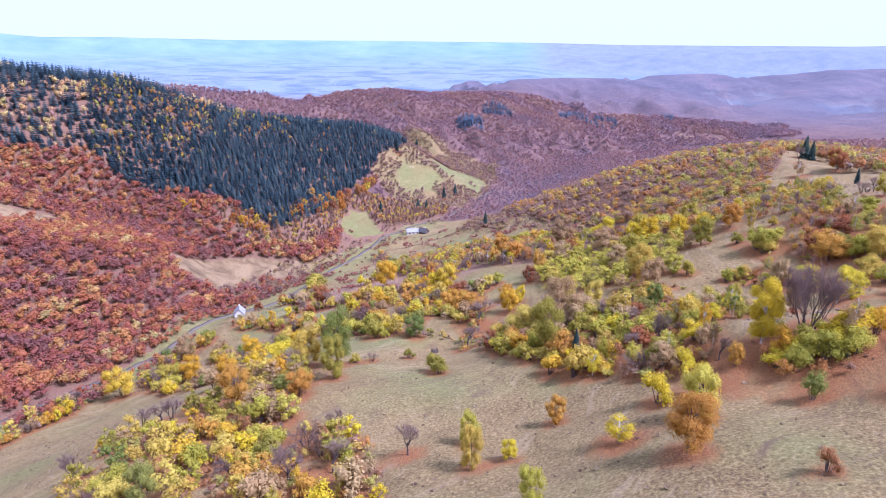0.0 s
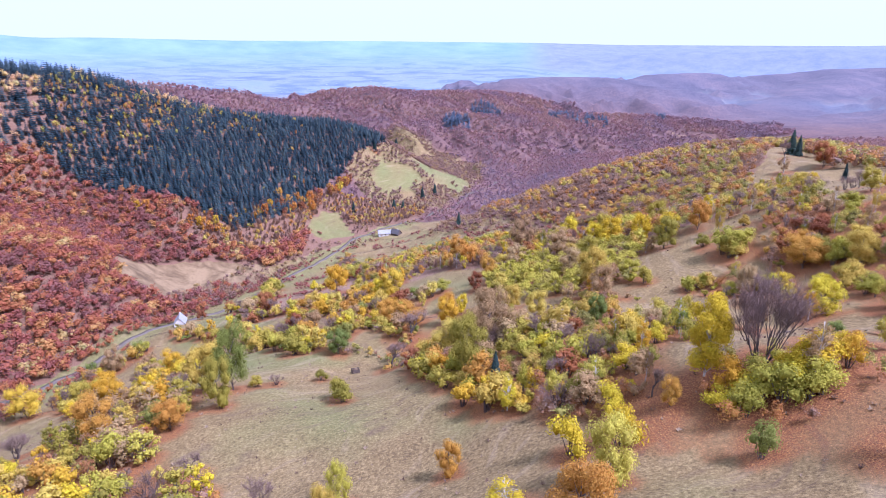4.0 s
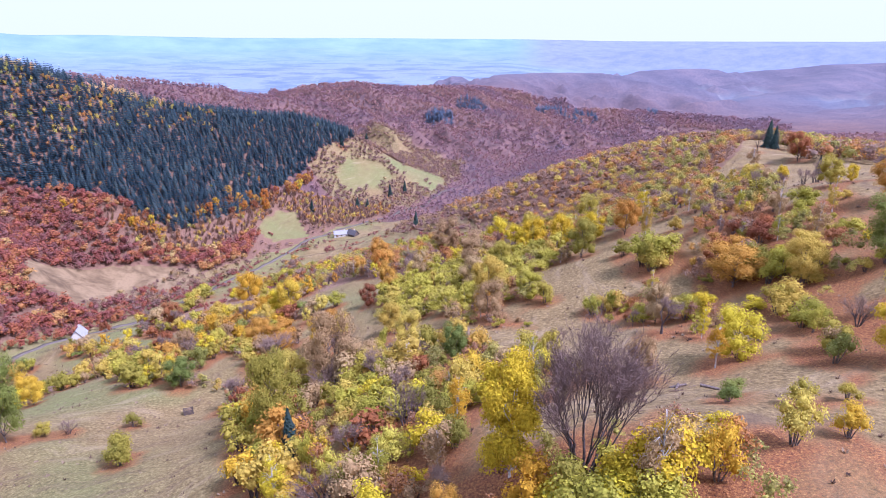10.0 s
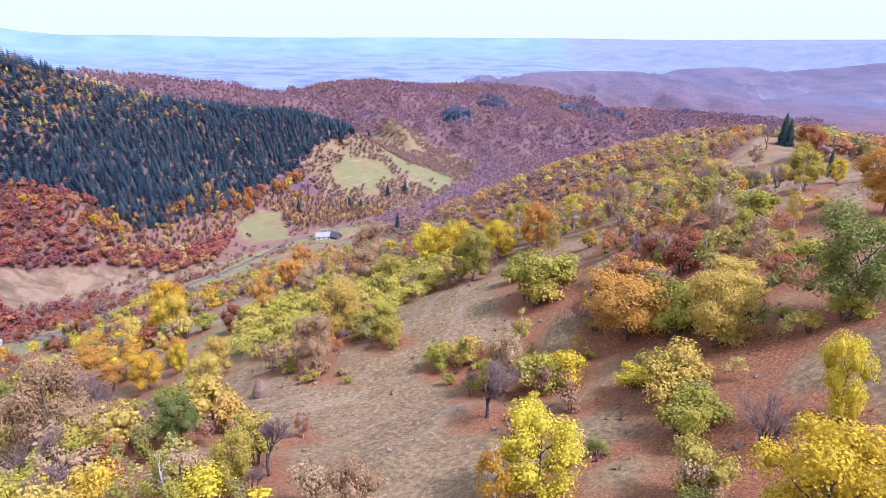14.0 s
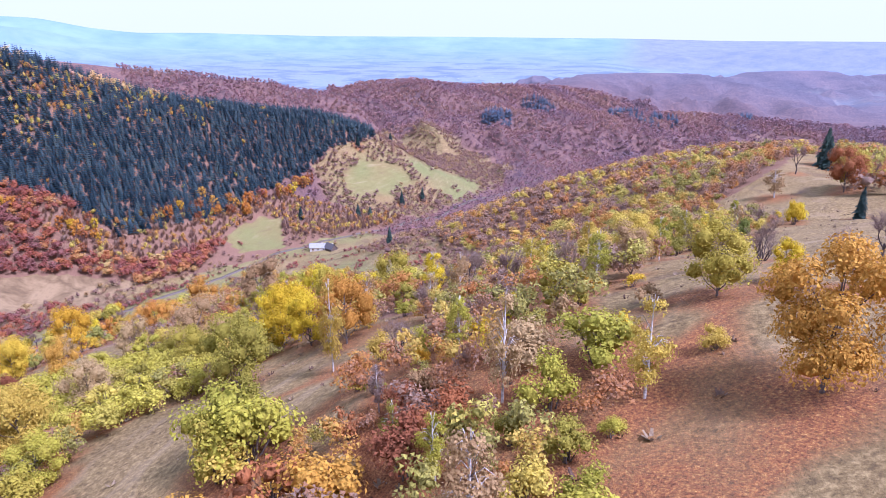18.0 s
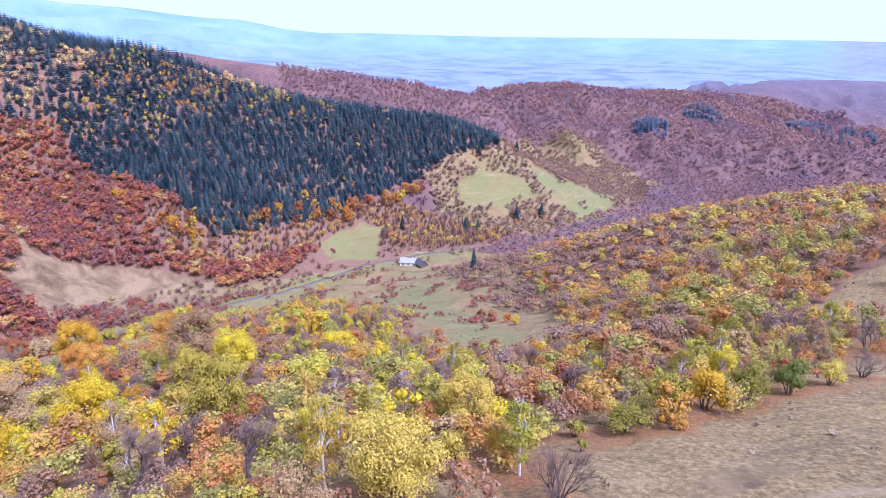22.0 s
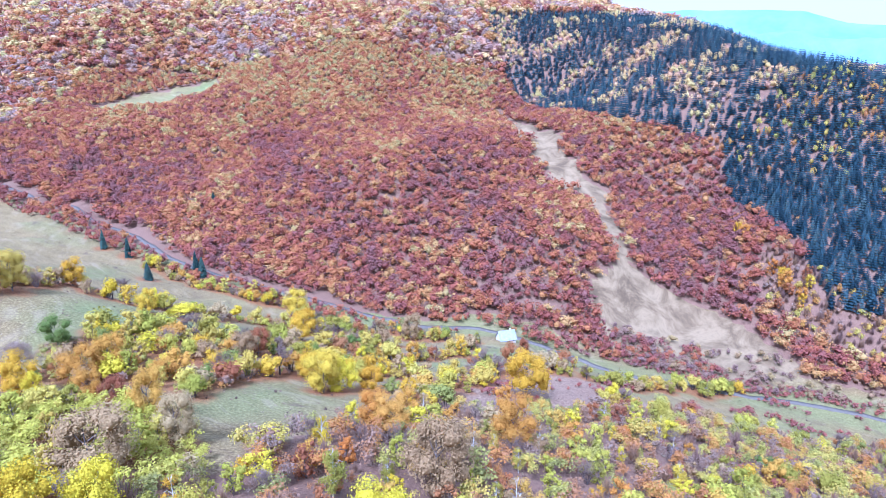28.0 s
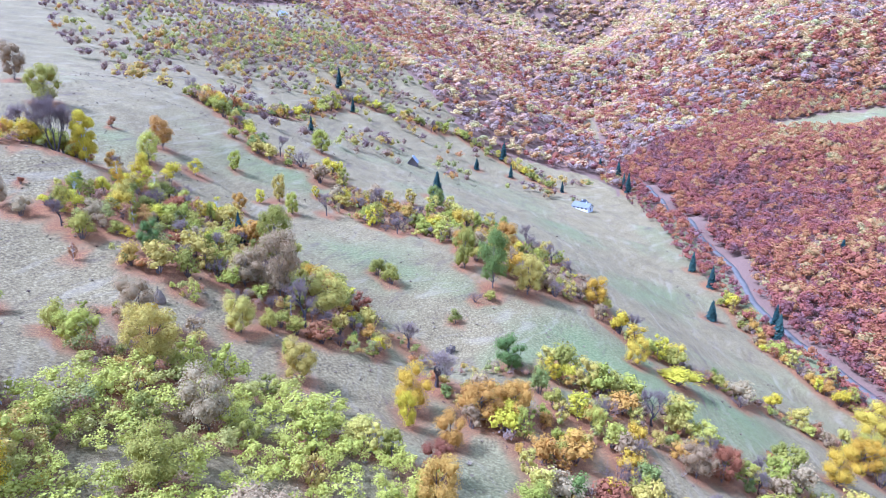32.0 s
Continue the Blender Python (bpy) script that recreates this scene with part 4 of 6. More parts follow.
# ---- the trees one would know again: kind, x, y, height, colour, width ----
LAWN_BUSHES = [("fine_bush", 112, 216, 9.5, "lime", 0.90), ("fine_bush", 116, 214, 9.2, "lime", 1.10), ("fine_bush", 110, 226, 5.2, "olive", 1.00),
               ("fine_bush", 114, 213, 6.7, "straw", 1.25), ("fine_bush", 97, 203, 5.1, "lime", 0.90), ("fine_bush", 102, 203, 4.5, "lime", 1.10),
               ("fine_bush", 100, 203, 4.5, "straw", 1.00), ("fine_bush", 105, 191, 4.5, "lime", 1.25), ("fine_bush", 111, 191, 5.3, "straw", 0.90),
               ("fine_bush", 115, 186, 5.4, "yellow", 1.10), ("fine_bush", 113, 186, 5.0, "lime", 1.00), ("fine_bush", 122, 179, 3.7, "yellow", 1.25),
               ("fine_bush", 124, 175, 6.4, "olive", 0.90), ("fine_bush", 126, 174, 6.1, "straw", 1.10), ("fine_bush", 123, 165, 4.9, "lime", 1.00),
               ("fine_bush", 125, 165, 4.9, "lime", 1.25), ("fine_bush", 128, 187, 6.3, "lime", 0.90), ("fine_bush", 131, 188, 7.8, "lime", 1.10),
               ("fine_bush", 129, 194, 7.5, "olive", 1.00), ("fine_bush", 132, 181, 5.1, "straw", 1.25), ("fine_bush", 136, 184, 4.4, "straw", 0.90),
               ("fine_bush", 142, 175, 4.5, "lime", 1.10), ("fine_bush", 121, 154, 5.8, "olive", 1.00), ("fine_bush", 147, 194, 4.7, "lime", 1.25),
               ("fine_bush", 143, 198, 5.0, "straw", 0.90), ("fine_bush", 146, 202, 3.4, "olive", 1.10), ("fine_bush", 131, 227, 4.4, "lime", 1.00),
               ("fine_bush", 149, 215, 5.7, "lime", 1.25), ("fine_bush", 145, 209, 5.5, "lime", 0.90), ("fine_bush", 143, 217, 5.4, "tan", 1.10),
               ("fine_bush", 134, 204, 6.3, "rust", 1.00), ("fine_bush", 137, 208, 4.6, "rust", 1.25), ("fine_bush", 133, 215, 4.0, "tan", 0.90),
               ("fine_bush", 142, 190, 4.2, "rust", 1.10), ("fine_bush", 133, 182, 5.1, "olive", 1.00), ("fine_bush", 128, 202, 6.3, "amber", 1.25),
               ("fine_bush", 125, 231, 4.6, "straw", 0.90)]
YELLOW_MAPLE_LAWN = [("maple_tree", 109, 158, 8.6, "yellow", 0.99), ("fine_bush", 115, 164, 2.6, "green", 1.0), ("great_oak", 124, 193, 10.0, "amber", 1.38),
                     ("great_oak", 143, 176, 11.0, "green", 1.02), ("great_oak", 125, 145, 10.1, "yellow", 0.94), ("maple_tree", 134, 160, 8.1, "yellow", 0.57),
                     ("thorn_bush", 128, 159, 6.9, "purple", 0.76), ("fine_bush", 123, 162, 5.8, "lime", 0.54), ("fine_bush", 121, 153, 5.1, "tan", 0.76),
                     ("fine_bush", 124, 174, 6.3, "straw", 1.03), ("great_oak", 131, 181, 9.7, "straw", 0.91), ("old_oak", 107, 189, 9.9, "tan", 0.65),
                     ("fine_bush", 112, 186, 6.5, "lime", 0.88), ("fine_bush", 97, 202, 4.9, "lime", 0.91), ("fine_bush", 102, 203, 4.9, "lime", 0.76),
                     ("fine_bush", 113, 213, 8.0, "olive", 0.74), ("old_oak", 102, 239, 11.7, "olive", 0.89), ("maple_tree", 108, 252, 9.6, "yellow", 0.84),
                     ("fine_bush", 88, 214, 7.1, "olive", 0.87)]
NEAR_COPSE = [("old_oak", 65, 180, 8.0, "green", 0.75), ("bare_tree", 14, 227, 13.5, "purple", 1.41), ("birch_tree", 56, 179, 6.1, "straw", 1.26),
              ("maple_tree", 80, 162, 7.6, "olive", 0.6), ("fine_bush", 89, 160, 5.9, "tan", 0.91), ("birch_tree", 81, 181, 4.3, "rust", 1.03),
              ("old_oak", 27, 237, 10.4, "gold", 0.9), ("old_oak", 27, 251, 8.3, "amber", 0.88), ("old_oak", 161, 226, 7.8, "olive", 0.99),
              ("old_oak", 71, 246, 10.3, "tan", 0.92), ("old_oak", 64, 326, 14.9, "tan", 0.98), ("old_oak", 44, 271, 10.8, "amber", 0.75),
              ("old_oak", -35, 363, 18.4, "gold", 0.84)]
FLANK_TREES = [("great_oak", 163, 206, 11.0, "amber", 0.92), ("birch_tree", 152, 209, 8.7, "straw", 0.91), ("birch_tree", 141, 211, 10.5, "tan", 0.7),
               ("fine_bush", 158, 214, 2.7, "straw", 0.96), ("fine_bush", 149, 204, 2.2, "lime", 1.03), ("birch_tree", 118, 234, 13.1, "straw", 0.54),
               ("bare_tree", 129, 224, 6.8, "purple", 0.97), ("old_oak", 116, 246, 11.5, "amber", 0.77), ("maple_tree", 100, 259, 11.3, "yellow", 0.78),
               ("bare_tree", 141, 245, 7.8, "purple", 0.66), ("bare_tree", 147, 236, 9.7, "purple", 0.62), ("old_oak", 156, 249, 7.4, "tan", 0.8),
               ("bare_tree", 165, 238, 7.3, "purple", 0.76), ("thorn_bush", 175, 256, 6.0, "purple", 1.05), ("bare_tree", 180, 236, 6.2, "purple", 1.01),
               ("fine_bush", 212, 344, 6.9, "yellow", 0.78), ("spruce_tree", 266, 465, 17.0, "spruce", 1.21), ("maple_tree", 114, 284, 12.4, "olive", 0.75),
               ("fine_bush", 132, 213, 4.0, "rust", 1.02)]
CREST_SIDE = [("fine_bush", 142, 205, 3.1, "olive", 0.78), ("old_oak", 240, 383, 15.4, "rust", 0.82), ("old_oak", 55, 280, 10.2, "tan", 0.87),
              ("old_oak", 81, 260, 8.7, "olive", 1.05), ("old_oak", 245, 390, 13.2, "olive", 0.98), ("bare_tree", 172, 223, 6.6, "purple", 1.12),
              ("maple_tree", 168, 229, 4.7, "yellow", 0.74), ("thorn_bush", 165, 245, 6.6, "purple", 0.64), ("bare_tree", 172, 248, 6.2, "purple", 0.67),
              ("thorn_bush", 203, 342, 6.8, "purple", 1.49), ("fine_bush", 210, 339, 7.8, "yellow", 0.64), ("birch_tree", 221, 388, 9.8, "tan", 1.8),
              ("bare_tree", 241, 427, 13.9, "purple", 0.7), ("old_oak", 154, 281, 7.9, "straw", 0.89), ("maple_tree", 96, 296, 12.3, "olive", 0.72),
              ("birch_tree", 133, 244, 8.4, "tan", 0.79), ("bare_tree", 138, 263, 7.9, "purple", 1.05)]
BIG_CLUMP = [("vase_tree", 77, 122, 16.3, "purple", 0.75), ("spruce_tree", 37, 159, 9.4, "spruce", 0.96), ("old_oak", -11, 225, 9.6, "green", 1.02),
             ("great_oak", 31, 171, 17.4, "olive", 0.66), ("weeping_birch", 70, 126, 15.4, "yellow", 0.75), ("birch_tree", 82, 115, 10.2, "tan", 0.97),
             ("fine_bush", 88, 117, 6.8, "gold", 0.67), ("fine_bush", 97, 135, 3.0, "green", 1.09), ("fine_bush", 97, 121, 6.2, "straw", 0.71),
             ("fine_bush", 47, 141, 6.3, "lime", 0.66), ("fine_bush", 42, 149, 8.2, "lime", 0.41), ("fine_bush", 55, 127, 7.6, "yellow", 0.72),
             ("old_oak", 63, 122, 5.9, "amber", 0.69), ("fine_bush", 75, 118, 7.3, "olive", 0.8)]
COPSE_EDGE = [("bare_tree", 37, 204, 14.5, "purple", 0.9), ("thorn_bush", 57, 152, 9.4, "purple", 0.74), ("fine_bush", 51, 156, 7.0, "lime", 0.78),
              ("old_oak", -34, 175, 14.8, "olive", 0.62), ("fine_bush", -1, 173, 7.0, "olive", 0.87), ("fine_bush", -30, 194, 4.0, "olive", 1.11),
              ("thorn_bush", -24, 194, 4.6, "purple", 0.91), ("old_oak", -93, 278, 11.7, "gold", 0.96), ("fine_bush", 66, 155, 9.2, "straw", 0.67),
              ("old_oak", 46, 190, 8.7, "tan", 1.05), ("old_oak", 74, 275, 11.8, "tan", 1.23), ("old_oak", 74, 211, 10.6, "tan", 0.84),
              ("old_oak", 34, 345, 11.7, "amber", 1.05), ("old_oak", 2, 299, 13.3, "gold", 0.88)]
FIRST_MEADOW = [("great_oak", 41, 90, 11.1, "amber", 0.87), ("fine_bush", 70, 105, 6.9, "green", 0.69), ("fine_bush", 54, 117, 10.1, "yellow", 0.6),
                ("bare_tree", -8, 122, 10.3, "purple", 0.86), ("maple_tree", 6, 123, 8.7, "lime", 0.62), ("old_oak", 26, 126, 7.3, "amber", 0.74),
                ("maple_tree", 14, 113, 5.3, "yellow", 0.77), ("birch_tree", 34, 104, 6.5, "yellow", 1.8), ("old_oak", -61, 164, 13.6, "amber", 0.83),
                ("old_oak", -42, 163, 8.8, "amber", 1.02), ("bare_tree", -28, 141, 7.4, "purple", 1.05), ("thorn_bush", -34, 134, 8.2, "purple", 1.04),
                ("fine_bush", -23, 125, 7.1, "lime", 1.15), ("fine_bush", -73, 142, 5.3, "gold", 0.99)]
LOWER_MEADOW = [("great_oak", 38, 192, 18.4, "tan", 0.73), ("great_oak", -35, 189, 19.4, "green", 0.6), ("old_oak", -46, 194, 13.7, "straw", 0.91),
                ("old_oak", -75, 198, 10.2, "gold", 1.01), ("bare_tree", 9, 207, 10.6, "purple", 1.2), ("maple_tree", 32, 243, 8.0, "yellow", 0.61),
                ("fine_bush", -10, 238, 7.8, "green", 0.76), ("old_oak", 6, 246, 10.8, "amber", 0.84), ("old_oak", -37, 273, 10.1, "rust", 0.84),
                ("great_oak", 75, 228, 12.7, "straw", 0.88), ("old_oak", 85, 220, 7.4, "lime", 1.05), ("fine_bush", 48, 251, 6.3, "straw", 0.96),
                ("old_oak", 73, 55, 14.7, "olive", 0.91), ("old_oak", 80, 16, 14.9, "tan", 0.77), ("bare_tree", 83, 97, 13.5, "purple", 1.15)]
UPPER_MEADOW = [("maple_tree", 49, 105, 11.6, "lime", 0.71), ("fine_bush", 46, 118, 8.7, "yellow", 0.8), ("maple_tree", 15, 89, 8.2, "lime", 0.66),
                ("maple_tree", 6, 111, 10.8, "straw", 0.53), ("fine_bush", -3, 178, 7.7, "olive", 0.83), ("old_oak", -65, 113, 11.7, "green", 0.66),
                ("maple_tree", -42, 46, 12.3, "lime", 0.89), ("spruce_tree", -157, -165, 16.8, "spruce", 1.09), ("spruce_tree", -61, -9, 10.2, "spruce", 1.02),
                ("spruce_tree", -263, -72, 14.0, "spruce", 1.3), ("spruce_tree", -362, -29, 17.7, "spruce", 1.21), ("spruce_tree", -364, -52, 12.2, "spruce", 1.27),
                ("spruce_tree", -214, -46, 9.4, "spruce", 1.38), ("spruce_tree", -179, 183, 10.6, "spruce", 1.3), ("spruce_tree", -201, 205, 13.7, "spruce", 1.17),
                ("spruce_tree", -221, 156, 12.7, "spruce", 1.04), ("spruce_tree", -302, 186, 10.2, "spruce", 1.36), ("old_oak", -122, 274, 12.8, "gold", 0.95),
                ("fine_bush", 47, 208, 6.2, "olive", 0.75), ("fine_bush", 47, 219, 6.1, "lime", 0.58)]
FAR_SPRUCES_AND_OAKS = [("fine_bush", 55, 76, 5.0, "rust", 0.7), ("fine_bush", 137, 190, 5, "yellow", 0.7), ("beech_tree", 124, 202, 8, "rust", 1.0),
                        ("old_oak", 27, 197, 12, "straw", 1.1), ("old_oak", 28, 321, 8, "orange", 0.9), ("fine_bush", 131, 364, 5, "purple", 0.9),
                        ("fine_bush", 119, 391, 4.5, "rust", 0.8), ("spruce_tree", 40, 577, 14, "spruce", 1.0), ("spruce_tree", 258, 442, 14, "spruce", 1.1),
                        ("spruce_tree", 227, 342, 9, "spruce", 1.0), ("spruce_tree", -209, 199, 13, "spruce", 1.0), ("spruce_tree", 1, 789, 15, "spruce", 1.1),
                        ("spruce_tree", 16, 824, 15, "spruce", 1.1), ("fine_bush", -30, 409, 8, "olive", 0.9), ("old_oak", -109, 665, 14, "orange", 0.7),
                        ("old_oak", -117, 652, 11, "rust", 0.8), ("old_oak", -122, 640, 10, "orange", 0.8), ("spruce_tree", -78, 95, 14, "spruce", 1.3),
                        ("spruce_tree", -272, -81, 12, "spruce", 1.0), ("spruce_tree", -315, 20, 16, "spruce", 1.0)]
VALLEY_TREES = [("spruce_tree", -322, 10, 13, "spruce", 1.0), ("spruce_tree", -240, -35, 11, "spruce", 1.0), ("spruce_tree", -262, 0, 9, "spruce", 1.0),
                ("spruce_tree", -30, 735, 13, "spruce", 1.3), ("spruce_tree", -20, 742, 12, "spruce", 1.3), ("spruce_tree", -62, 850, 12, "spruce", 1.3),
                ("spruce_tree", -70, 690, 12, "spruce", 1.2), ("spruce_tree", -38, 905, 13, "spruce", 1.3), ("spruce_tree", -143, -114, 12, "spruce", 1.0),
                ("spruce_tree", -228, 139, 12, "spruce", 1.0), ("fine_bush", -120, 379, 8, "rust", 0.8), ("fine_bush", -46, 268, 8, "rust", 0.7),
                ("fine_bush", 95, 458, 6, "rust", 0.9), ("fine_bush", 104, 450, 5, "orange", 0.9), ("fine_bush", 110, 442, 4.5, "gold", 0.8),
                ("fine_bush", 88, 462, 5, "rust", 0.9), ("fine_bush", -31, 409, 9, "olive", 0.8), ("oak_tree", -7, 350, 9, "orange", 0.8),
                ("old_oak", 38, 262, 8, "rust", 0.8), ("old_oak", 54, 210, 9, "straw", 0.9)]
HEDGE_TREES = [("old_oak", 48, 228, 9, "straw", 0.9), ("old_oak", -58, 231, 9.5, "gold", 0.8), ("fine_bush", -12, 200, 5, "olive", 0.9),
               ("old_oak", 37, 314, 10, "orange", 0.8), ("fine_bush", -12, 255, 8, "lime", 0.7), ("fine_bush", 78, 172, 7, "olive", 0.9),
               ("old_oak", 85, 318, 13.0, "yellow", 0.8), ("maple_tree", 88, 282, 10.7, "yellow", 0.8), ("fine_bush", 146, 187, 3.0, "yellow", 0.8),
               ("fine_bush", 133, 194, 4.2, "yellow", 0.9)]
CREST_BORDER = [("great_oak", 157, 258, 8.4, "straw", 0.95), ("thorn_bush", 168, 264, 6.1, "purple", 0.85), ("maple_tree", 94, 277, 11.9, "yellow", 0.85),
                ("bare_tree", 133, 255, 9.5, "purple", 0.67), ("fine_bush", 170, 286, 4.2, "olive", 1.31), ("fine_bush", 174, 293, 7.1, "olive", 0.76),
                ("fine_bush", 178, 298, 7.0, "gold", 0.79), ("fine_bush", 183, 304, 6.3, "olive", 0.83), ("fine_bush", 188, 309, 6.1, "green", 0.78),
                ("fine_bush", 193, 313, 4.0, "straw", 0.91), ("thorn_bush", 198, 320, 4.6, "purple", 1.21), ("fine_bush", 160, 276, 6.1, "yellow", 0.83),
                ("fine_bush", 157, 269, 4.0, "straw", 0.94), ("fine_bush", 111, 310, 8.3, "lime", 1.35), ("maple_tree", 90, 350, 8.7, "yellow", 1.23),
                ("fine_bush", 99, 301, 4.5, "lime", 1.11)]
NEAR_LAWN = [("fine_bush", 100, 140, 3.3, "green", 1.18), ("fine_bush", 104, 132, 3.9, "olive", 0.89), ("fine_bush", 103, 122, 4.2, "gold", 0.79),
             ("fine_bush", 91, 123, 4.0, "yellow", 0.88), ("fine_bush", 110, 133, 2.8, "olive", 0.99), ("fine_bush", 118, 148, 5.8, "green", 0.8),
             ("old_oak", 93, 155, 8.4, "tan", 0.66), ("old_oak", 136, 189, 6.0, "straw", 1.4), ("fine_bush", 147, 197, 3.4, "lime", 0.91)]
VALLEY_SIDE = [("fine_bush", 80, 269, 5.4, "lime", 1.27), ("old_oak", 13, 243, 8.8, "amber", 1.24), ("fine_bush", 25, 273, 5.6, "lime", 1.3),
               ("fine_bush", 52, 296, 6.4, "straw", 1.28), ("old_oak", 39, 318, 9.1, "orange", 1.05), ("maple_tree", -3, 303, 9.5, "yellow", 1.12),
               ("old_oak", -12, 293, 8.4, "gold", 1.05), ("old_oak", -10, 311, 8.3, "gold", 1.05), ("thorn_bush", 49, 319, 7.7, "purple", 0.91),
               ("old_oak", -29, 271, 9.0, "tan", 1.01), ("fine_bush", -23, 405, 9.1, "olive", 0.87), ("fine_bush", -9, 363, 4.3, "gold", 1.22),
               ("old_oak", -76, 365, 13.6, "rust", 0.81), ("old_oak", -154, 266, 15.7, "gold", 0.96), ("old_oak", -133, 273, 12.1, "olive", 0.94),
               ("old_oak", -147, 325, 14.3, "tan", 0.88), ("fine_bush", -69, 238, 7.4, "yellow", 1.8)]
for group in (CREST_BORDER, NEAR_LAWN, LAWN_BUSHES, VALLEY_SIDE, YELLOW_MAPLE_LAWN, NEAR_COPSE, FLANK_TREES, CREST_SIDE, BIG_CLUMP, COPSE_EDGE, FIRST_MEADOW, LOWER_MEADOW, UPPER_MEADOW, FAR_SPRUCES_AND_OAKS, VALLEY_TREES, HEDGE_TREES):
    for kind, x, y, tall, colour, wide in group:
        tree(kind, x, y, tall, colour, wide)

EDGE_ROW = [(-240, 540), (-181, 541), (-155, 557), (-139, 600), (-128, 638), (-99, 705), (-82, 750)]
# ---- hedges and copses ----
MIXES = {
    "hedge": (["hazel_bush"] * 4 + ["hawthorn_bush"] * 4 + ["hornbeam_tree"] * 2 + ["beech_tree", "low_shrub", "low_shrub", "bare_tree"], ["olive"] * 6 + ["yellow"] * 2 + ["lime"] * 3 + ["gold"] * 2 + ["straw"] * 5 + ["tan"] * 4 + ["green"] + ["rust"] + ["amber"] * 2 + ["purple"] * 2, (4.0, 9.5)),
    "lime": (["hazel_bush"] * 6 + ["beech_tree"], ["lime"] * 6 + ["olive"] * 2 + ["straw"] * 2 + ["yellow"], (4.5, 7.5)),
    "flank": (["hazel_bush"] * 6 + ["hawthorn_bush"] * 5 + ["low_shrub"] * 3 + ["birch_tree"] * 2 + ["bare_tree"] + ["hornbeam_tree"] * 2, ["olive"] * 6 + ["lime"] * 4 + ["yellow"] * 3 + ["straw"] * 3 + ["tan"] * 4 + ["gold"] * 2 + ["rust"] * 2 + ["amber", "purple", "green"], (3.4, 7.2)),
    "copse": (["hazel_bush"] * 3 + ["hawthorn_bush"] * 2 + ["beech_tree"] * 2 + ["hornbeam_tree"] * 2 + ["low_shrub", "bare_tree", "birch_tree"], ["olive"] * 5 + ["yellow"] * 3 + ["gold"] * 2 + ["lime"] * 3 + ["orange"] + ["amber"] * 2 + ["rust"] * 2 + ["purple"] * 3 + ["straw"] + ["tan"] * 2, (4.0, 7.5)),
}
COUNT = {}
NEAR_BY = [(60, 95), (130, 120), (180, 170), (195, 290), (130, 275), (90, 210), (50, 140)]


def grow(mix, x, y, gap):
    """A tree or bush of a mix at (x, y), unless another stands too near."""
    if on_lawn(np.array([x]), np.array([y]))[0]:
        return
    for px, py, pr, pk in PLANTED:
        if (px - x) ** 2 + (py - y) ** 2 < (gap + 0.35 * pr) ** 2:
            return
    kinds, colours, (lo, hi) = MIXES[mix]
    kind, colour = kinds[rng.randint(len(kinds))], colours[rng.randint(len(colours))]
    if COUNT.get(kind, 0) >= (95 if kind == "bare_tree" else 280):
        kind = {"hazel_bush": "hawthorn_bush", "beech_tree": "hornbeam_tree"}.get(kind, "low_shrub")
        if COUNT.get(kind, 0) >= 280:
            return
    COUNT[kind] = COUNT.get(kind, 0) + 1
    if kind in ("hazel_bush", "hawthorn_bush") and inside(np.array([x]), np.array([y]), NEAR_BY)[0]:
        kind = "fine_bush"
    tall = rng.uniform(lo, hi)
    if kind == "low_shrub":
        tall *= 0.45
    elif kind in ("oak_tree", "birch_tree", "bare_tree"):
        tall *= 1.3
    if kind == "bare_tree":
        colour = "purple"
    tree(kind, x, y, tall, colour, rng.uniform(0.8, 1.15))


for i, hedge in enumerate(HEDGES):
    for (ax, ay), (bx, by) in zip(hedge, hedge[1:]):
        n = max(1, int(math.hypot(bx - ax, by - ay) / 1.9))
        for k in range(n):
            s = (k + rng.uniform(0, 1)) / n
            grow("hedge", ax + (bx - ax) * s + rng.normal(0, 3.0), ay + (by - ay) * s + rng.normal(0, 3.0), 1.4)


def fill(mix, polygon, gap, share):
    """Trees of a mix strewn over a polygon."""
    xs, ys = [p[0] for p in polygon], [p[1] for p in polygon]
    for _ in range(int((max(xs) - min(xs)) * (max(ys) - min(ys)) * share)):
        x, y = rng.uniform(min(xs), max(xs)), rng.uniform(min(ys), max(ys))
        if inside(np.array([x]), np.array([y]), polygon)[0]:
            grow(mix, x, y, gap)


MID_COPSE = [(12, 214), (24, 178), (34, 150), (50, 126), (62, 124), (66, 148), (80, 146), (86, 162), (64, 176), (50, 200), (32, 216)]
LEFT_COPSE = [(-92, 112), (-60, 104), (-12, 98), (-14, 124), (-36, 150), (-46, 172), (-70, 186), (-104, 168)]
MIXES["clump"] = (["hazel_bush"], ["olive"] * 2 + ["yellow"] * 4 + ["lime"] * 3 + ["gold"], (4.5, 7.5))
fill("clump", [(69, 117), (73, 113), (79, 111), (83, 113), (84, 119), (80, 121), (76, 119), (71, 121)], 0.6, 0.6)
fill("flank", MID_COPSE, 1.5, 0.11)
fill("hedge", LEFT_COPSE, 2.4, 0.05)
fill("lime", LIME_COPSE, 1.8, 0.075)
fill("flank", FLANK, 1.9, 0.050)
fill("copse", [p for p in THICKET if p[1] < 400] + [(64, 400), (-35, 400)], 2.0, 0.05)

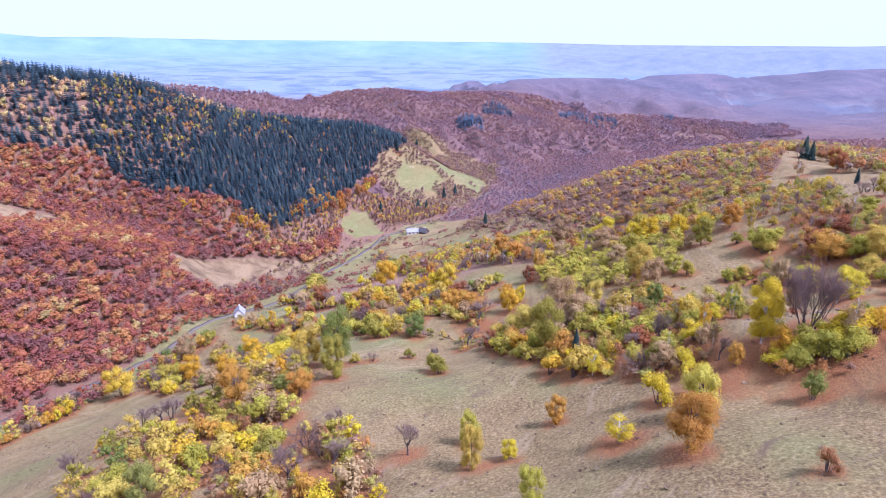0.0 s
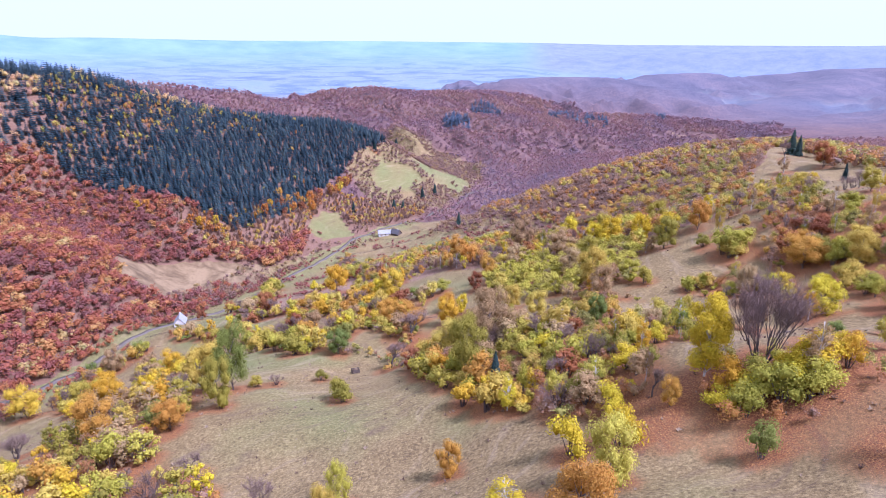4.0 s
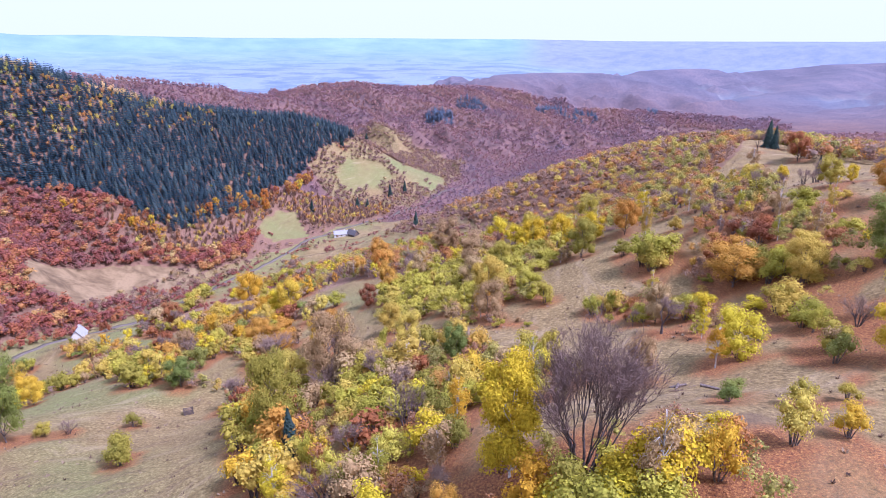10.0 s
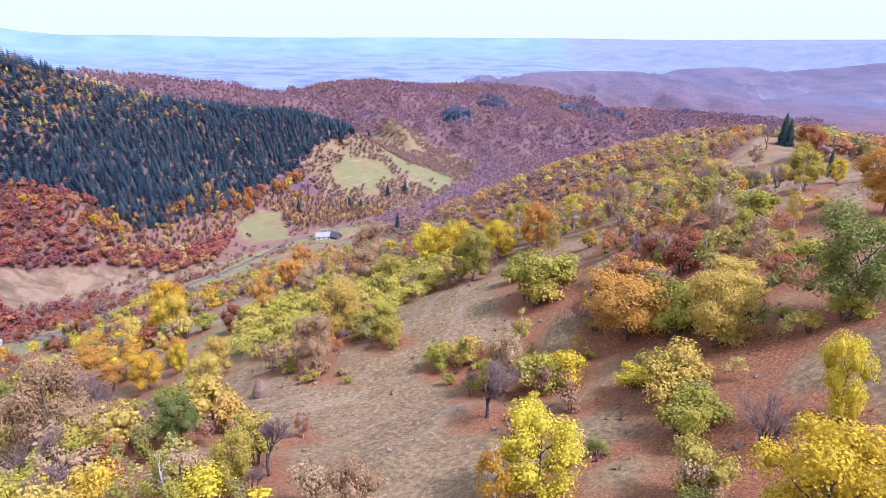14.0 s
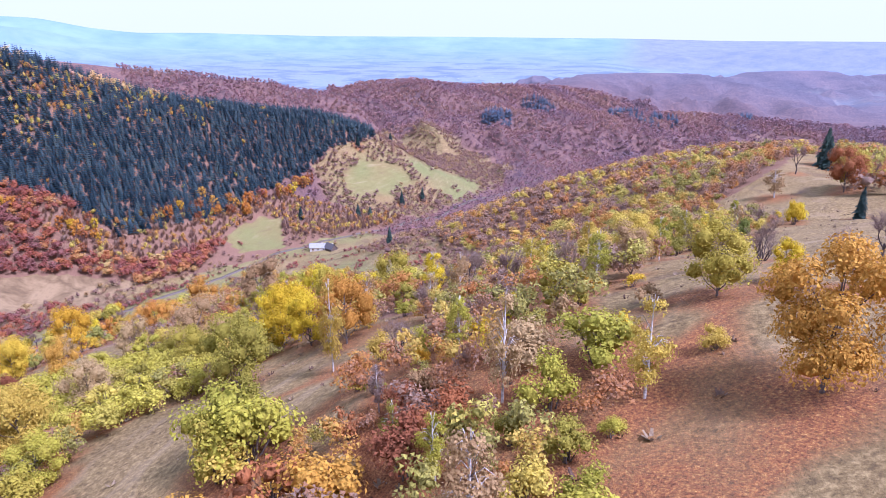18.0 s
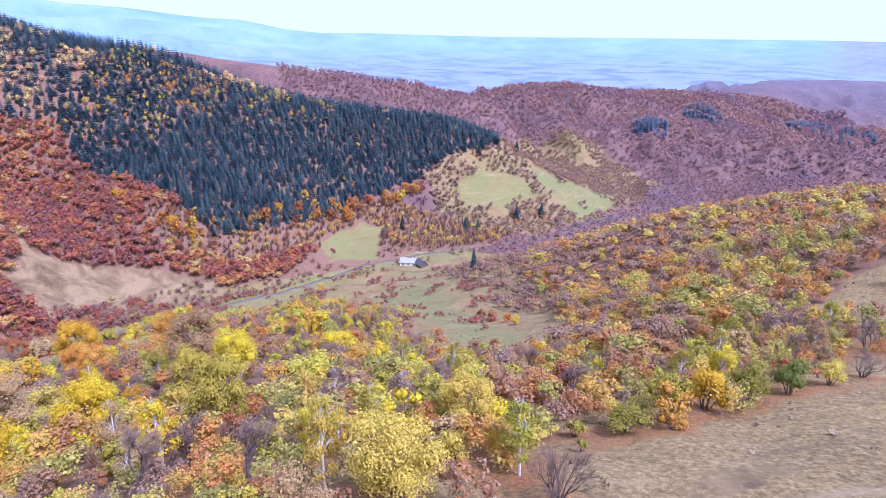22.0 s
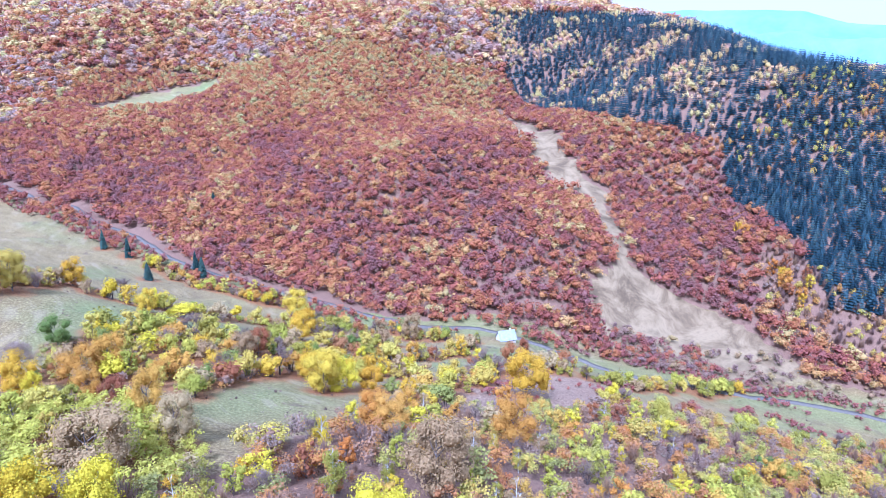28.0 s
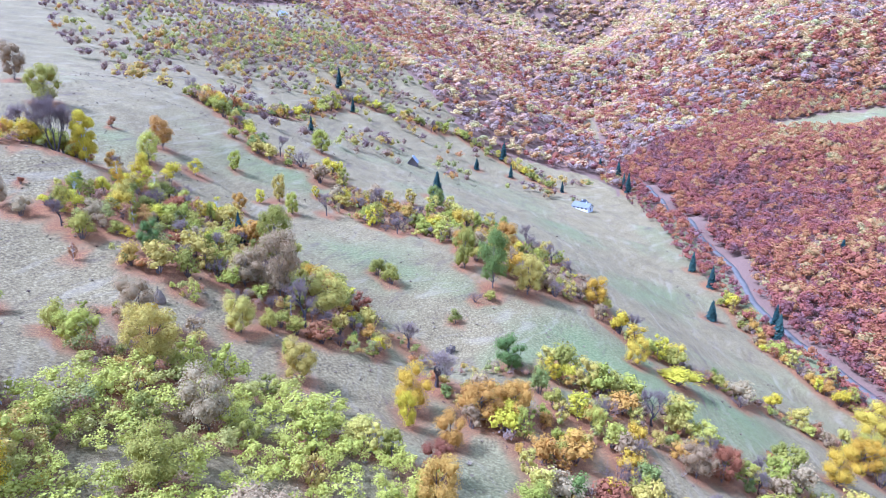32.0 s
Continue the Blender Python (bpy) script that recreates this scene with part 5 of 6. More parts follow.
for i in range(46):
    k = rng.uniform(0, 5.99)
    (ax, ay), (bx, by) = EDGE_ROW[int(k)], EDGE_ROW[int(k) + 1]
    tree("hornbeam_tree" if i % 3 == 0 else "oak_tree", ax + (bx - ax) * (k % 1) + rng.normal(0, 4), ay + (by - ay) * (k % 1) + rng.normal(0, 4), rng.uniform(8, 13.5), ["orange", "rust", "orange", "gold", "rust"][i % 5], rng.uniform(0.7, 0.95))

# ---- woods that nobody could count ----
FAR_CROWNS, LOW_CROWNS, FINE_CROWNS, THIN_CROWNS = [], [], [], []
for s in range(8):
    rnd = np.random.RandomState(200 + s)
    blobs = [(0, 0, 0.62, 0.22)] + [(rnd.normal(0, 0.17), rnd.normal(0, 0.17), rnd.uniform(0.40, 0.82), rnd.uniform(0.13, 0.22)) for _ in range(7)]
    c, out = crown_points(blobs, 116, rnd)
    c[:, 2] -= 0.10
    FAR_CROWNS.append(join([leaf_tips(c, out + (0, 0, 0.3), 0.050, rnd, 0.5), core([(0, 0, 0.50, 0.19)], rnd, 1.0)]))
    c, out = crown_points(blobs, 84, rnd)
    c[:, 2] -= 0.10
    LOW_CROWNS.append(join([leaf_tips(c, out + (0, 0, 0.3), 0.070, rnd, 0.36), core([(0, 0, 0.50, 0.19)], rnd, 1.0)]))
    c, out = crown_points(blobs, 26, rnd)
    THIN_CROWNS.append(leaf_tips(c - (0, 0, 0.26), out + (0, 0, 0.4), 0.105, rnd, 0.5))
    c, out = crown_points(blobs[1:], 420, rnd)
    FINE_CROWNS.append(join([leaf_tips(c, out + (0, 0, 0.3), 0.029, rnd, 0.6), core(blobs[1:4], rnd, 0.45)]))
FAR_SPRUCES = [halves(spruce_shape(300 + s, 7, 6)[1]) for s in range(4)]
TWIG_CROWNS = []
for s in range(5):
    rnd = np.random.RandomState(400 + s)
    n = 150
    a, z = rnd.uniform(0, 6.28, n), rnd.uniform(0.35, 1.0, n)
    r = 0.30 * np.sin(np.pi * (0.1 + 0.85 * (z - 0.25) / 0.75)) * rnd.uniform(0.4, 1.1, n)
    b = a + rnd.normal(0, 0.5, n)
    foot, tip = np.stack([r * 0.35 * np.cos(b), r * 0.35 * np.sin(b), z * 0.5], 1), np.stack([r * np.cos(a), r * np.sin(a), z], 1)
    side = np.stack([-np.sin(a), np.cos(a), 0 * a], 1) * 0.011
    v = np.stack([foot - side, foot + side, tip], 1).reshape(-1, 3)
    TWIG_CROWNS.append((v, np.arange(3 * n).reshape(n, 3)))


def strew(x0, x1, y0, y1, step, seed):
    rnd = np.random.RandomState(seed)
    gx, gy = np.meshgrid(np.arange(x0, x1, step), np.arange(y0, y1, step))
    return gx.ravel() + rnd.uniform(-0.48, 0.48, gx.size) * step, gy.ravel() + rnd.uniform(-0.48, 0.48, gy.size) * step


def wood(name, label, x, y, tall, wide, shapes, material, tint, category="wood"):
    """Many trees in one mesh, each a shape turned and stretched on its own, with its own tint."""
    if not len(x):
        return
    rnd = np.random.RandomState(len(x))
    z = height(x, y)
    vs, fs, ts, n = [], [], [], 0
    pick = rnd.randint(len(shapes), size=len(x))
    for k, (v, f) in enumerate(shapes):
        m = np.flatnonzero(pick == k)
        a = rnd.uniform(0, 6.28, len(m))
        ca, sa = np.cos(a)[:, None], np.sin(a)[:, None]
        w, h = (tall[m] * wide[m])[:, None], tall[m][:, None]
        px = (v[None, :, 0] * ca - v[None, :, 1] * sa) * w + x[m][:, None]
        py = (v[None, :, 0] * sa + v[None, :, 1] * ca) * w + y[m][:, None]
        pz = v[None, :, 2] * h + z[m][:, None] - 0.1
        vs.append(np.stack([px, py, pz], -1).reshape(-1, 3))
        fs.append((f[None] + (np.arange(len(m)) * len(v))[:, None, None]).reshape(-1, f.shape[1]) + n)
        ts.append(np.repeat(tint[m], len(v)))
        n += len(m) * len(v)
    me = mesh_of(name, np.concatenate(vs), np.concatenate(fs), {"tint": np.concatenate(ts)}, True)
    me.materials.append(material)
    tagged(new(name, me), label, category, "", "stuff")


wr = np.random.RandomState(77)


def blend(n):
    """Tints of a mixed thicket: leafless, rust, gold, yellow and olive in their shares."""
    lo = wr.choice([0.0, 0.14, 0.28, 0.44, 0.62, 0.80], n, p=[0.27, 0.13, 0.11, 0.12, 0.14, 0.23])
    return lo + wr.uniform(0, 0.16, n)


x, y = strew(-760, -100, -60, 700, 4.7, 1)
z = zones(x, y)
m = z["red"] & (from_line(x, y, ROAD) > 7)
x, y = x[m], y[m]
high = smoothstep(height(x, y), 70, 150)
tint = np.clip(wr.beta(1.3, 1.8, len(x)) * 0.88 + 0.38 * high + 0.20 * ripple(x * 0.5, y, 95, 31) + 0.10 * ripple(x, y, 30, 39) - 0.03, 0, 1)
wood("beech_wood", "red and russet autumn beech wood covering the hill", x, y, wr.uniform(6.5, 11, len(x)), wr.uniform(0.98, 1.35, len(x)), FAR_CROWNS, RED_LEAF, tint)
x, y = strew(-370, -40, 540, 930, 3.9, 2)
m = zones(x, y)["spruce"]
x, y = x[m], y[m]
gold = wr.uniform(0, 1, len(x)) < 0.006 + 0.24 * smoothstep(height(x, y) + 14 * ripple(x, y, 60, 74) + 0.10 * (-150 - x), 92, 122) * (x < -110)
wood("larch_wood", "pale gold broadleaf trees scattered through the spruces", x[gold], y[gold], wr.uniform(5.5, 9, gold.sum()), wr.uniform(0.6, 0.85, gold.sum()), FAR_CROWNS, MIX_LEAF, wr.choice([0.22, 0.3, 0.42, 0.5, 0.62, 0.78], gold.sum()) + wr.uniform(0, 0.1, gold.sum()))
x, y = x[~gold], y[~gold]
wood("spruce_wood", "dense dark green spruce plantation on the hill", x, y, wr.uniform(6.5, 11, len(x)), wr.uniform(1.25, 1.7, len(x)), FAR_SPRUCES, SPRUCE_LEAF, wr.uniform(0, 1, len(x)))
x, y = strew(-800, -140, 400, 940, 5.8, 3)
m = zones(x, y)["mixed"]
x, y = x[m], y[m]
dark = (wr.uniform(0, 1, len(x)) + 0.75 * ripple(x, y, 120, 32) + 0.3 * ripple(x, y, 50, 33)) < 0.95
wood("mountain_spruce_wood", "dark spruces mixed into the hilltop wood", x[dark], y[dark], wr.uniform(8, 13, dark.sum()), wr.uniform(1.15, 1.6, dark.sum()), FAR_SPRUCES, SPRUCE_LEAF, wr.uniform(0, 1, dark.sum()))
wood("hilltop_wood", "golden and orange autumn wood on the hilltop", x[~dark], y[~dark], wr.uniform(7, 12, (~dark).sum()), wr.uniform(0.75, 1.05, (~dark).sum()), FAR_CROWNS, PINK_LEAF, wr.beta(2.2, 1.4, (~dark).sum()))
x, y = strew(-220, 30, 500, 800, 3.9, 4)
m = zones(x, y)["scrub"] & (from_line(x, y, ROAD) > 6)
x, y = x[m], y[m]
twig = wr.uniform(0, 1, len(x)) < 0.6
wood("bare_scrub", "purple-grey leafless scrub above the stream", x[twig], y[twig], wr.uniform(5, 8, twig.sum()), wr.uniform(0.9, 1.3, twig.sum()), TWIG_CROWNS, BARE_LEAF, wr.uniform(0, 0.8, twig.sum()), "scrub")
wood("golden_scrub", "small golden trees among the leafless scrub", x[~twig], y[~twig], wr.uniform(5, 8, (~twig).sum()), wr.uniform(0.8, 1.0, (~twig).sum()), FAR_CROWNS, MIX_LEAF, wr.uniform(0.0, 0.7, (~twig).sum()), "scrub")
x, y = strew(40, 430, 335, 920, 5.6, 5)
m = zones(x, y)["rusty"]
x, y = x[m], y[m]
tint = np.clip(blend(len(x)) + 0.2 * ripple(x, y, 60, 34) - 0.04, 0, 1)
tint = np.clip(tint - 0.30 * smoothstep(96 - height(x, y), -15, 25), 0.06, 1)
near = y < 470
for name, label, m, shapes in (("oak_wood", "orange and yellow oak wood on the spur", ~near, FAR_CROWNS), ("oak_scrub_wood", "orange, gold and olive young oaks below the crest", near, FINE_CROWNS)):
    wood(name, label, x[m], y[m], wr.uniform(4.5, 9.5, m.sum()), wr.uniform(0.95, 1.25, m.sum()), shapes, MIX_LEAF, tint[m])
CREST_WOOD = [(238, 372), (252, 396), (262, 436), (285, 500), (330, 620), (400, 800), (560, 760), (520, 560), (440, 430), (360, 370), (300, 345), (262, 350)]
x, y = strew(235, 565, 340, 805, 5.4, 22)
m = inside(x, y, CREST_WOOD) & (from_line(x, y, CREST_TRACK) > 5)
x, y = x[m], y[m]
bald = wr.uniform(0, 1, len(x)) < 0.35
wood("crest_wood", "brown, gold and olive trees behind the crest", x[~bald], y[~bald], wr.uniform(6, 12, (~bald).sum()), wr.uniform(0.9, 1.2, (~bald).sum()), FAR_CROWNS, MIX_LEAF, np.clip(blend((~bald).sum()), 0, 1))
wood("bare_crest_wood", "leafless brown trees behind the crest", x[bald], y[bald], wr.uniform(6, 11, bald.sum()), wr.uniform(1.0, 1.3, bald.sum()), TWIG_CROWNS, BARE_LEAF, wr.uniform(0, 0.8, bald.sum()))
x, y = strew(80, 215, 335, 545, 4.0, 19)
m = inside(x, y, RUSTY_FOOT)
x, y = x[m], y[m]
wood("foot_thicket", "yellow, orange and olive thicket at the foot of the spur", x, y, wr.uniform(2.5, 6.5, len(x)), wr.uniform(0.9, 1.3, len(x)), FINE_CROWNS, MIX_LEAF, np.clip(0.24 + 0.76 * blend(len(x)), 0, 1))
x, y = strew(-70, 185, 250, 560, 4.3, 6)
m = zones(x, y)["thicket"]
for px, py, pr, pk in PLANTED:
    m &= (x - px) ** 2 + (y - py) ** 2 > (0.8 * pr) ** 2
x, y = x[m], y[m]
tall = 2.6 + 6.0 * wr.beta(1.2, 2.0, len(x))
tint = np.clip(blend(len(x)) + 0.15 * ripple(x, y, 50, 63) + 0.22 * smoothstep(350 - y, -60, 60) * wr.uniform(0, 1, len(x)) - 0.05, 0, 1)
twig = wr.uniform(0, 1, len(x)) < 0.24
wood("mixed_thicket", "red, orange and yellow thicket on the knoll", x[~twig], y[~twig], tall[~twig], wr.uniform(0.9, 1.35, (~twig).sum()), FINE_CROWNS, MIX_LEAF, tint[~twig])
wood("twiggy_thicket", "tan leafless bushes among the coloured thicket", x[twig], y[twig], tall[twig], wr.uniform(1.0, 1.5, twig.sum()), TWIG_CROWNS, BARE_LEAF, wr.uniform(0.1, 0.9, twig.sum()), "thicket")
x, y = strew(30, 120, 210, 300, 3.6, 13)
m = inside(x, y, LIME_COPSE) & ~on_lawn(x, y)
for px, py, pr, pk in PLANTED:
    m &= (x - px) ** 2 + (y - py) ** 2 > (0.7 * pr) ** 2
x, y = x[m], y[m]
wood("lime_thicket", "dense yellow-green hazel thicket on the slope", x, y, wr.uniform(3, 5.5, len(x)), wr.uniform(1.1, 1.5, len(x)), FINE_CROWNS, LIME_LEAF, wr.uniform(0, 1, len(x)))
x, y = strew(0, 215, 110, 390, 3.4, 14)
m = (inside(x, y, FLANK) & ~on_lawn(x, y) & (ripple(x, y, 26, 61) + wr.uniform(-0.5, 0.5, len(x)) > np.where(y > 235, -0.2, 0.35))) | (inside(x, y, [(118, 200), (124, 220), (128, 240), (112, 262), (146, 262), (168, 292), (152, 250), (149, 226), (147, 206), (138, 194)]) & (wr.uniform(0, 1, len(x)) < 0.75)) | (inside(x, y, MID_COPSE) & (wr.uniform(0, 1, len(x)) < 0.8)) | ((np.hypot(x - 80, y - 119) < 13) & (y < 126))
for px, py, pr, pk in PLANTED:
    m &= (x - px) ** 2 + (y - py) ** 2 > (0.75 * pr) ** 2
m &= ~on_lawn(x, y)
x, y = x[m], y[m]
wood("flank_undergrowth", "yellow, lime and purple undergrowth among the trees", x, y, wr.uniform(2.4, 5.8, len(x)), wr.uniform(0.85, 1.2, len(x)), FINE_CROWNS, MIX_LEAF, blend(len(x)), "undergrowth")
x, y = strew(-290, 90, -160, 370, 2.7, 15)
m = np.zeros(len(x), bool)
for hedge in HEDGES:
    m |= from_line(x, y, hedge) < 2.6 + 1.6 * ripple(x, y, 30, 64)
m |= inside(x, y, LEFT_COPSE) & (ripple(x, y, 24, 65) > 0.25)
m &= (wr.uniform(0, 1, len(x)) < 0.75) & (from_line(x, y, ROAD) > 6)
x, y = x[m], y[m]
wood("hedge_undergrowth", "olive, yellow and purple undergrowth of the field hedges", x, y, wr.uniform(1.6, 4.6, len(x)), wr.uniform(0.85, 1.25, len(x)), FAR_CROWNS, MIX_LEAF, blend(len(x)), "undergrowth")
x, y = strew(-130, 130, 735, 1240, 5.0, 16)
m = zones(x, y)["lea"] & (0.8 * ripple(x, y, 75, 66) + 0.4 * ripple(x, y, 28, 67) + wr.uniform(-0.25, 0.25, len(x)) > np.where(inside(x, y, LOWER_FIELD) | inside(x, y, UPPER_FIELD), 0.62, -0.45))
x, y = x[m], y[m]
wood("lea_scrub", "purple and rust scrub along the upper valley meadows", x, y, wr.uniform(4, 8, len(x)), wr.uniform(0.9, 1.3, len(x)), FAR_CROWNS, BARE_LEAF, np.clip(wr.beta(1.2, 1.8, len(x)), 0, 1), "scrub")
x, y = strew(-240, 110, 290, 620, 2.6, 17)
d = from_line(x, y, [(-192, 424), (-146, 431), (-118, 468), (-108, 497), (-96, 530)])
patch = ripple(x, y, 34, 68) + 0.5 * ripple(x, y, 13, 69) + wr.uniform(-0.3, 0.3, len(x))
m = (inside(x, y, KNOLL) & (patch > 0.62)) | ((d < 8) & (from_line(x, y, ROAD) > 4)) | (zones(x, y)["meadow"] & (x > -100) & (y > 380) & (patch > 0.62))
x, y = x[m], y[m]
wood("bracken_scrub", "dark red and purple low scrub on the valley knoll", x, y, wr.uniform(1.2, 3.6, len(x)), wr.uniform(1.0, 1.5, len(x)), LOW_CROWNS, RED_LEAF, 0.30 * wr.uniform(0, 1, len(x)), "scrub")
x, y = strew(-310, -10, -420, -150, 5.5, 18)
m = inside(x + 22 * ripple(x, y, 60, 76), y + 22 * ripple(y, x, 60, 77), UPPER_WOOD) & (wr.uniform(0, 1, len(x)) < 0.6)
x, y = x[m], y[m]
wood("upper_wood", "golden, olive and leafless trees above the meadow", x, y, wr.uniform(5, 10, len(x)), wr.uniform(0.8, 1.15, len(x)), FAR_CROWNS, MIX_LEAF, blend(len(x)))
x, y = strew(-1500, 160, -1300, 700, 8.4, 7)
far = np.hypot(x - 60, y - 100)
m = zones(x, y)["south"] & (wr.uniform(0, 1, len(x)) < np.clip(1.9 - far / 1000, 0.6, 1))
x, y, far = x[m], y[m], far[m]
twig = (wr.uniform(0, 1, len(x)) + 0.3 * ripple(x, y, 200, 35)) < 0.20
size = np.clip(far / 62, 9.5, 17) * wr.uniform(0.8, 1.2, len(x))
rust = ~twig & (wr.uniform(0, 1, len(x)) < 0.75 * smoothstep(1250 - far, 0, 450) * np.where(x < -330, 1, 0.6))
wood("mountain_beech_wood", "russet and orange beeches spreading up the mountainside", x[rust], y[rust], size[rust], wr.uniform(1.1, 1.4, rust.sum()), LOW_CROWNS, RED_LEAF, np.clip(wr.beta(1.8, 1.6, rust.sum()) + 0.15 * ripple(x[rust], y[rust], 110, 38), 0, 1))
gilt = ~twig & ~rust
wood("mountain_wood", "golden, orange and brown wood on the mountainside", x[gilt], y[gilt], size[gilt], wr.uniform(1.25, 1.6, gilt.sum()), LOW_CROWNS, PINK_LEAF, np.clip(wr.beta(1.6, 1.6, gilt.sum()) + 0.2 * ripple(x[gilt], y[gilt], 140, 37), 0, 1))
wood("leafless_wood", "grey-purple leafless wood in the mountain gorge", x[twig], y[twig], size[twig], wr.uniform(1.0, 1.4, twig.sum()), LOW_CROWNS, LILAC_LEAF, wr.uniform(0, 0.9, twig.sum()))
x, y = strew(-1000, 1000, 690, 2000, 8.5, 8)
far = np.hypot(x - 60, y - 100)
m = zones(x, y)["north"] & (np.abs(np.degrees(np.arctan2(x - 60, y - 100)) - 1) < 38) & (x > -0.85 * (y - 500))
x, y, far = x[m], y[m], far[m]
z = height(x, y)
m = (height(x, y + 14) - z > -2.2) & ((far < 1500) | (ridge_height(x, y) > z - 12))          # the sunny flanks and the crests
x, y, far, z = x[m], y[m], far[m], z[m]
field = (np.hypot((x - 791) / 150, (y - 2068) / 70) < 1) | (np.hypot((x - 192) / 40, (y - 1925) / 25) < 1)
x, y, far, z = x[~field], y[~field], far[~field], z[~field]
firs = (np.hypot((x - 56) / 30, (y - 1346) / 32) < 1) | (np.hypot((x - 128) / 36, (y - 1532) / 26) < 1) | ((np.hypot((x - 330) / 75, (y - 1500) / 70) < 1) & (ripple(x, y, 60, 78) > 0.1)) | (np.hypot((x - 567) / 16, (y - 1634) / 20) < 1)
# haze in the tint: bluer with distance; low ground darkened to suggest relief
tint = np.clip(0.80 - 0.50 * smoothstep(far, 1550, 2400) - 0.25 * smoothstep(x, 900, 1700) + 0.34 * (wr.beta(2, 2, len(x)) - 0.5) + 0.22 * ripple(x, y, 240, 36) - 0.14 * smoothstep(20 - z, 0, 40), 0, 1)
size = np.clip(far / 125, 7.5, 17) * wr.uniform(0.75, 1.2, len(x))
m = ~firs & (far < 1850)
wood("far_hill_wood", "red-brown and purple autumn woods on the northern hills, haze in their colours", x[m], y[m], size[m], wr.uniform(0.9, 1.3, m.sum()), THIN_CROWNS, FAR_LEAF, tint[m])
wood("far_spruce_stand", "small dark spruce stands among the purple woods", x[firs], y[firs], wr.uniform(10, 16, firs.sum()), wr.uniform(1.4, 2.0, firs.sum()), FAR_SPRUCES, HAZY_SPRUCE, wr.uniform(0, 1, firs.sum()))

x, y = strew(-420, 40, -620, 20, 9.0, 9)
m = zones(x, y)["meadow"] & (ripple(x, y, 70, 51) + wr.uniform(-0.5, 0.5, len(x)) > np.where(y < -120, -0.25, 0.35))
x, y = x[m], y[m]
twig = wr.uniform(0, 1, len(x)) < 0.5
wood("hillside_scrub", "leafless grey-purple scrub on the high meadow", x[twig], y[twig], wr.uniform(5, 10, twig.sum()), wr.uniform(0.9, 1.3, twig.sum()), FAR_CROWNS, BARE_LEAF, wr.uniform(0, 0.8, twig.sum()), "scrub")
wood("yellow_scrub", "yellow and olive bushes on the high meadow", x[~twig], y[~twig], wr.uniform(5, 10, (~twig).sum()), wr.uniform(0.9, 1.2, (~twig).sum()), FAR_CROWNS, MIX_LEAF, wr.uniform(0.3, 1.0, (~twig).sum()), "scrub")
x, y = strew(-190, 130, 440, 700, 4.2, 10)
d = (from_line(x, y, STREAM_LINE) < 20) & (ripple(x, y, 40, 75) + wr.uniform(-0.3, 0.3, len(x)) > np.where(x < -100, -0.6, 0.05))
edge = inside(x, y, [(10, 590), (34, 560), (52, 540), (74, 520), (88, 480), (118, 460), (90, 540), (66, 640), (40, 660)])
m = (d & (from_line(x, y, ROAD) > 6) | edge) & (wr.uniform(0, 1, len(x)) < 0.7)
x, y = x[m], y[m]
wood("stream_scrub", "leafless purple and rust scrub along the stream", x, y, wr.uniform(2.5, 6.5, len(x)), wr.uniform(1.0, 1.4, len(x)), FAR_CROWNS, BARE_LEAF, wr.uniform(0, 1, len(x)), "scrub")
x, y = strew(-420, 10, -80, 480, 4.2, 11)
m = (from_line(x, y, STREAM_LINE) < 13) & (from_line(x, y, ROAD) > 4.5) & ((y > 60) | (x < -300)) & (wr.uniform(0, 1, len(x)) < 0.85)
x, y = x[m], y[m]
wood("bank_scrub", "dark red and purple scrub on the stream bank", x, y, wr.uniform(3.5, 8, len(x)), wr.uniform(0.9, 1.3, len(x)), FAR_CROWNS, RED_LEAF, wr.uniform(0, 0.6, len(x)), "scrub")
TUFTS = []
for s in range(5):
    rnd = np.random.RandomState(500 + s)
    a = rnd.uniform(0, 6.28, 9)
    foot = np.stack([0.15 * np.cos(a), 0.15 * np.sin(a), 0 * a - 0.05], 1)
    tip = foot + np.stack([0.45 * np.cos(a), 0.45 * np.sin(a), rnd.uniform(0.5, 1.0, 9)], 1)
    side = np.stack([-np.sin(a), np.cos(a), 0 * a], 1) * 0.16
    v = np.stack([foot - side, foot + side, tip + side * 0.5, tip - side * 0.5], 1).reshape(-1, 3)
    TUFTS.append(halves((v, np.arange(36).reshape(9, 4))))
x, y = strew(-260, 230, -60, 560, 2.9, 12)
z = zones(x, y)
m = z["meadow"] & (wr.uniform(0, 1, len(x)) < 0.30 + 0.35 * ripple(x, y, 45, 52)) & (from_line(x, y, ROAD) > 6)
x, y = x[m], y[m]
wood("grass_tussocks", "tussocks of dry grass and bracken on the slopes", x, y, wr.uniform(0.2, 0.6, len(x)), wr.uniform(1.0, 1.9, len(x)), TUFTS, TUFT_LEAF, wr.uniform(0, 1, len(x)), "grass")

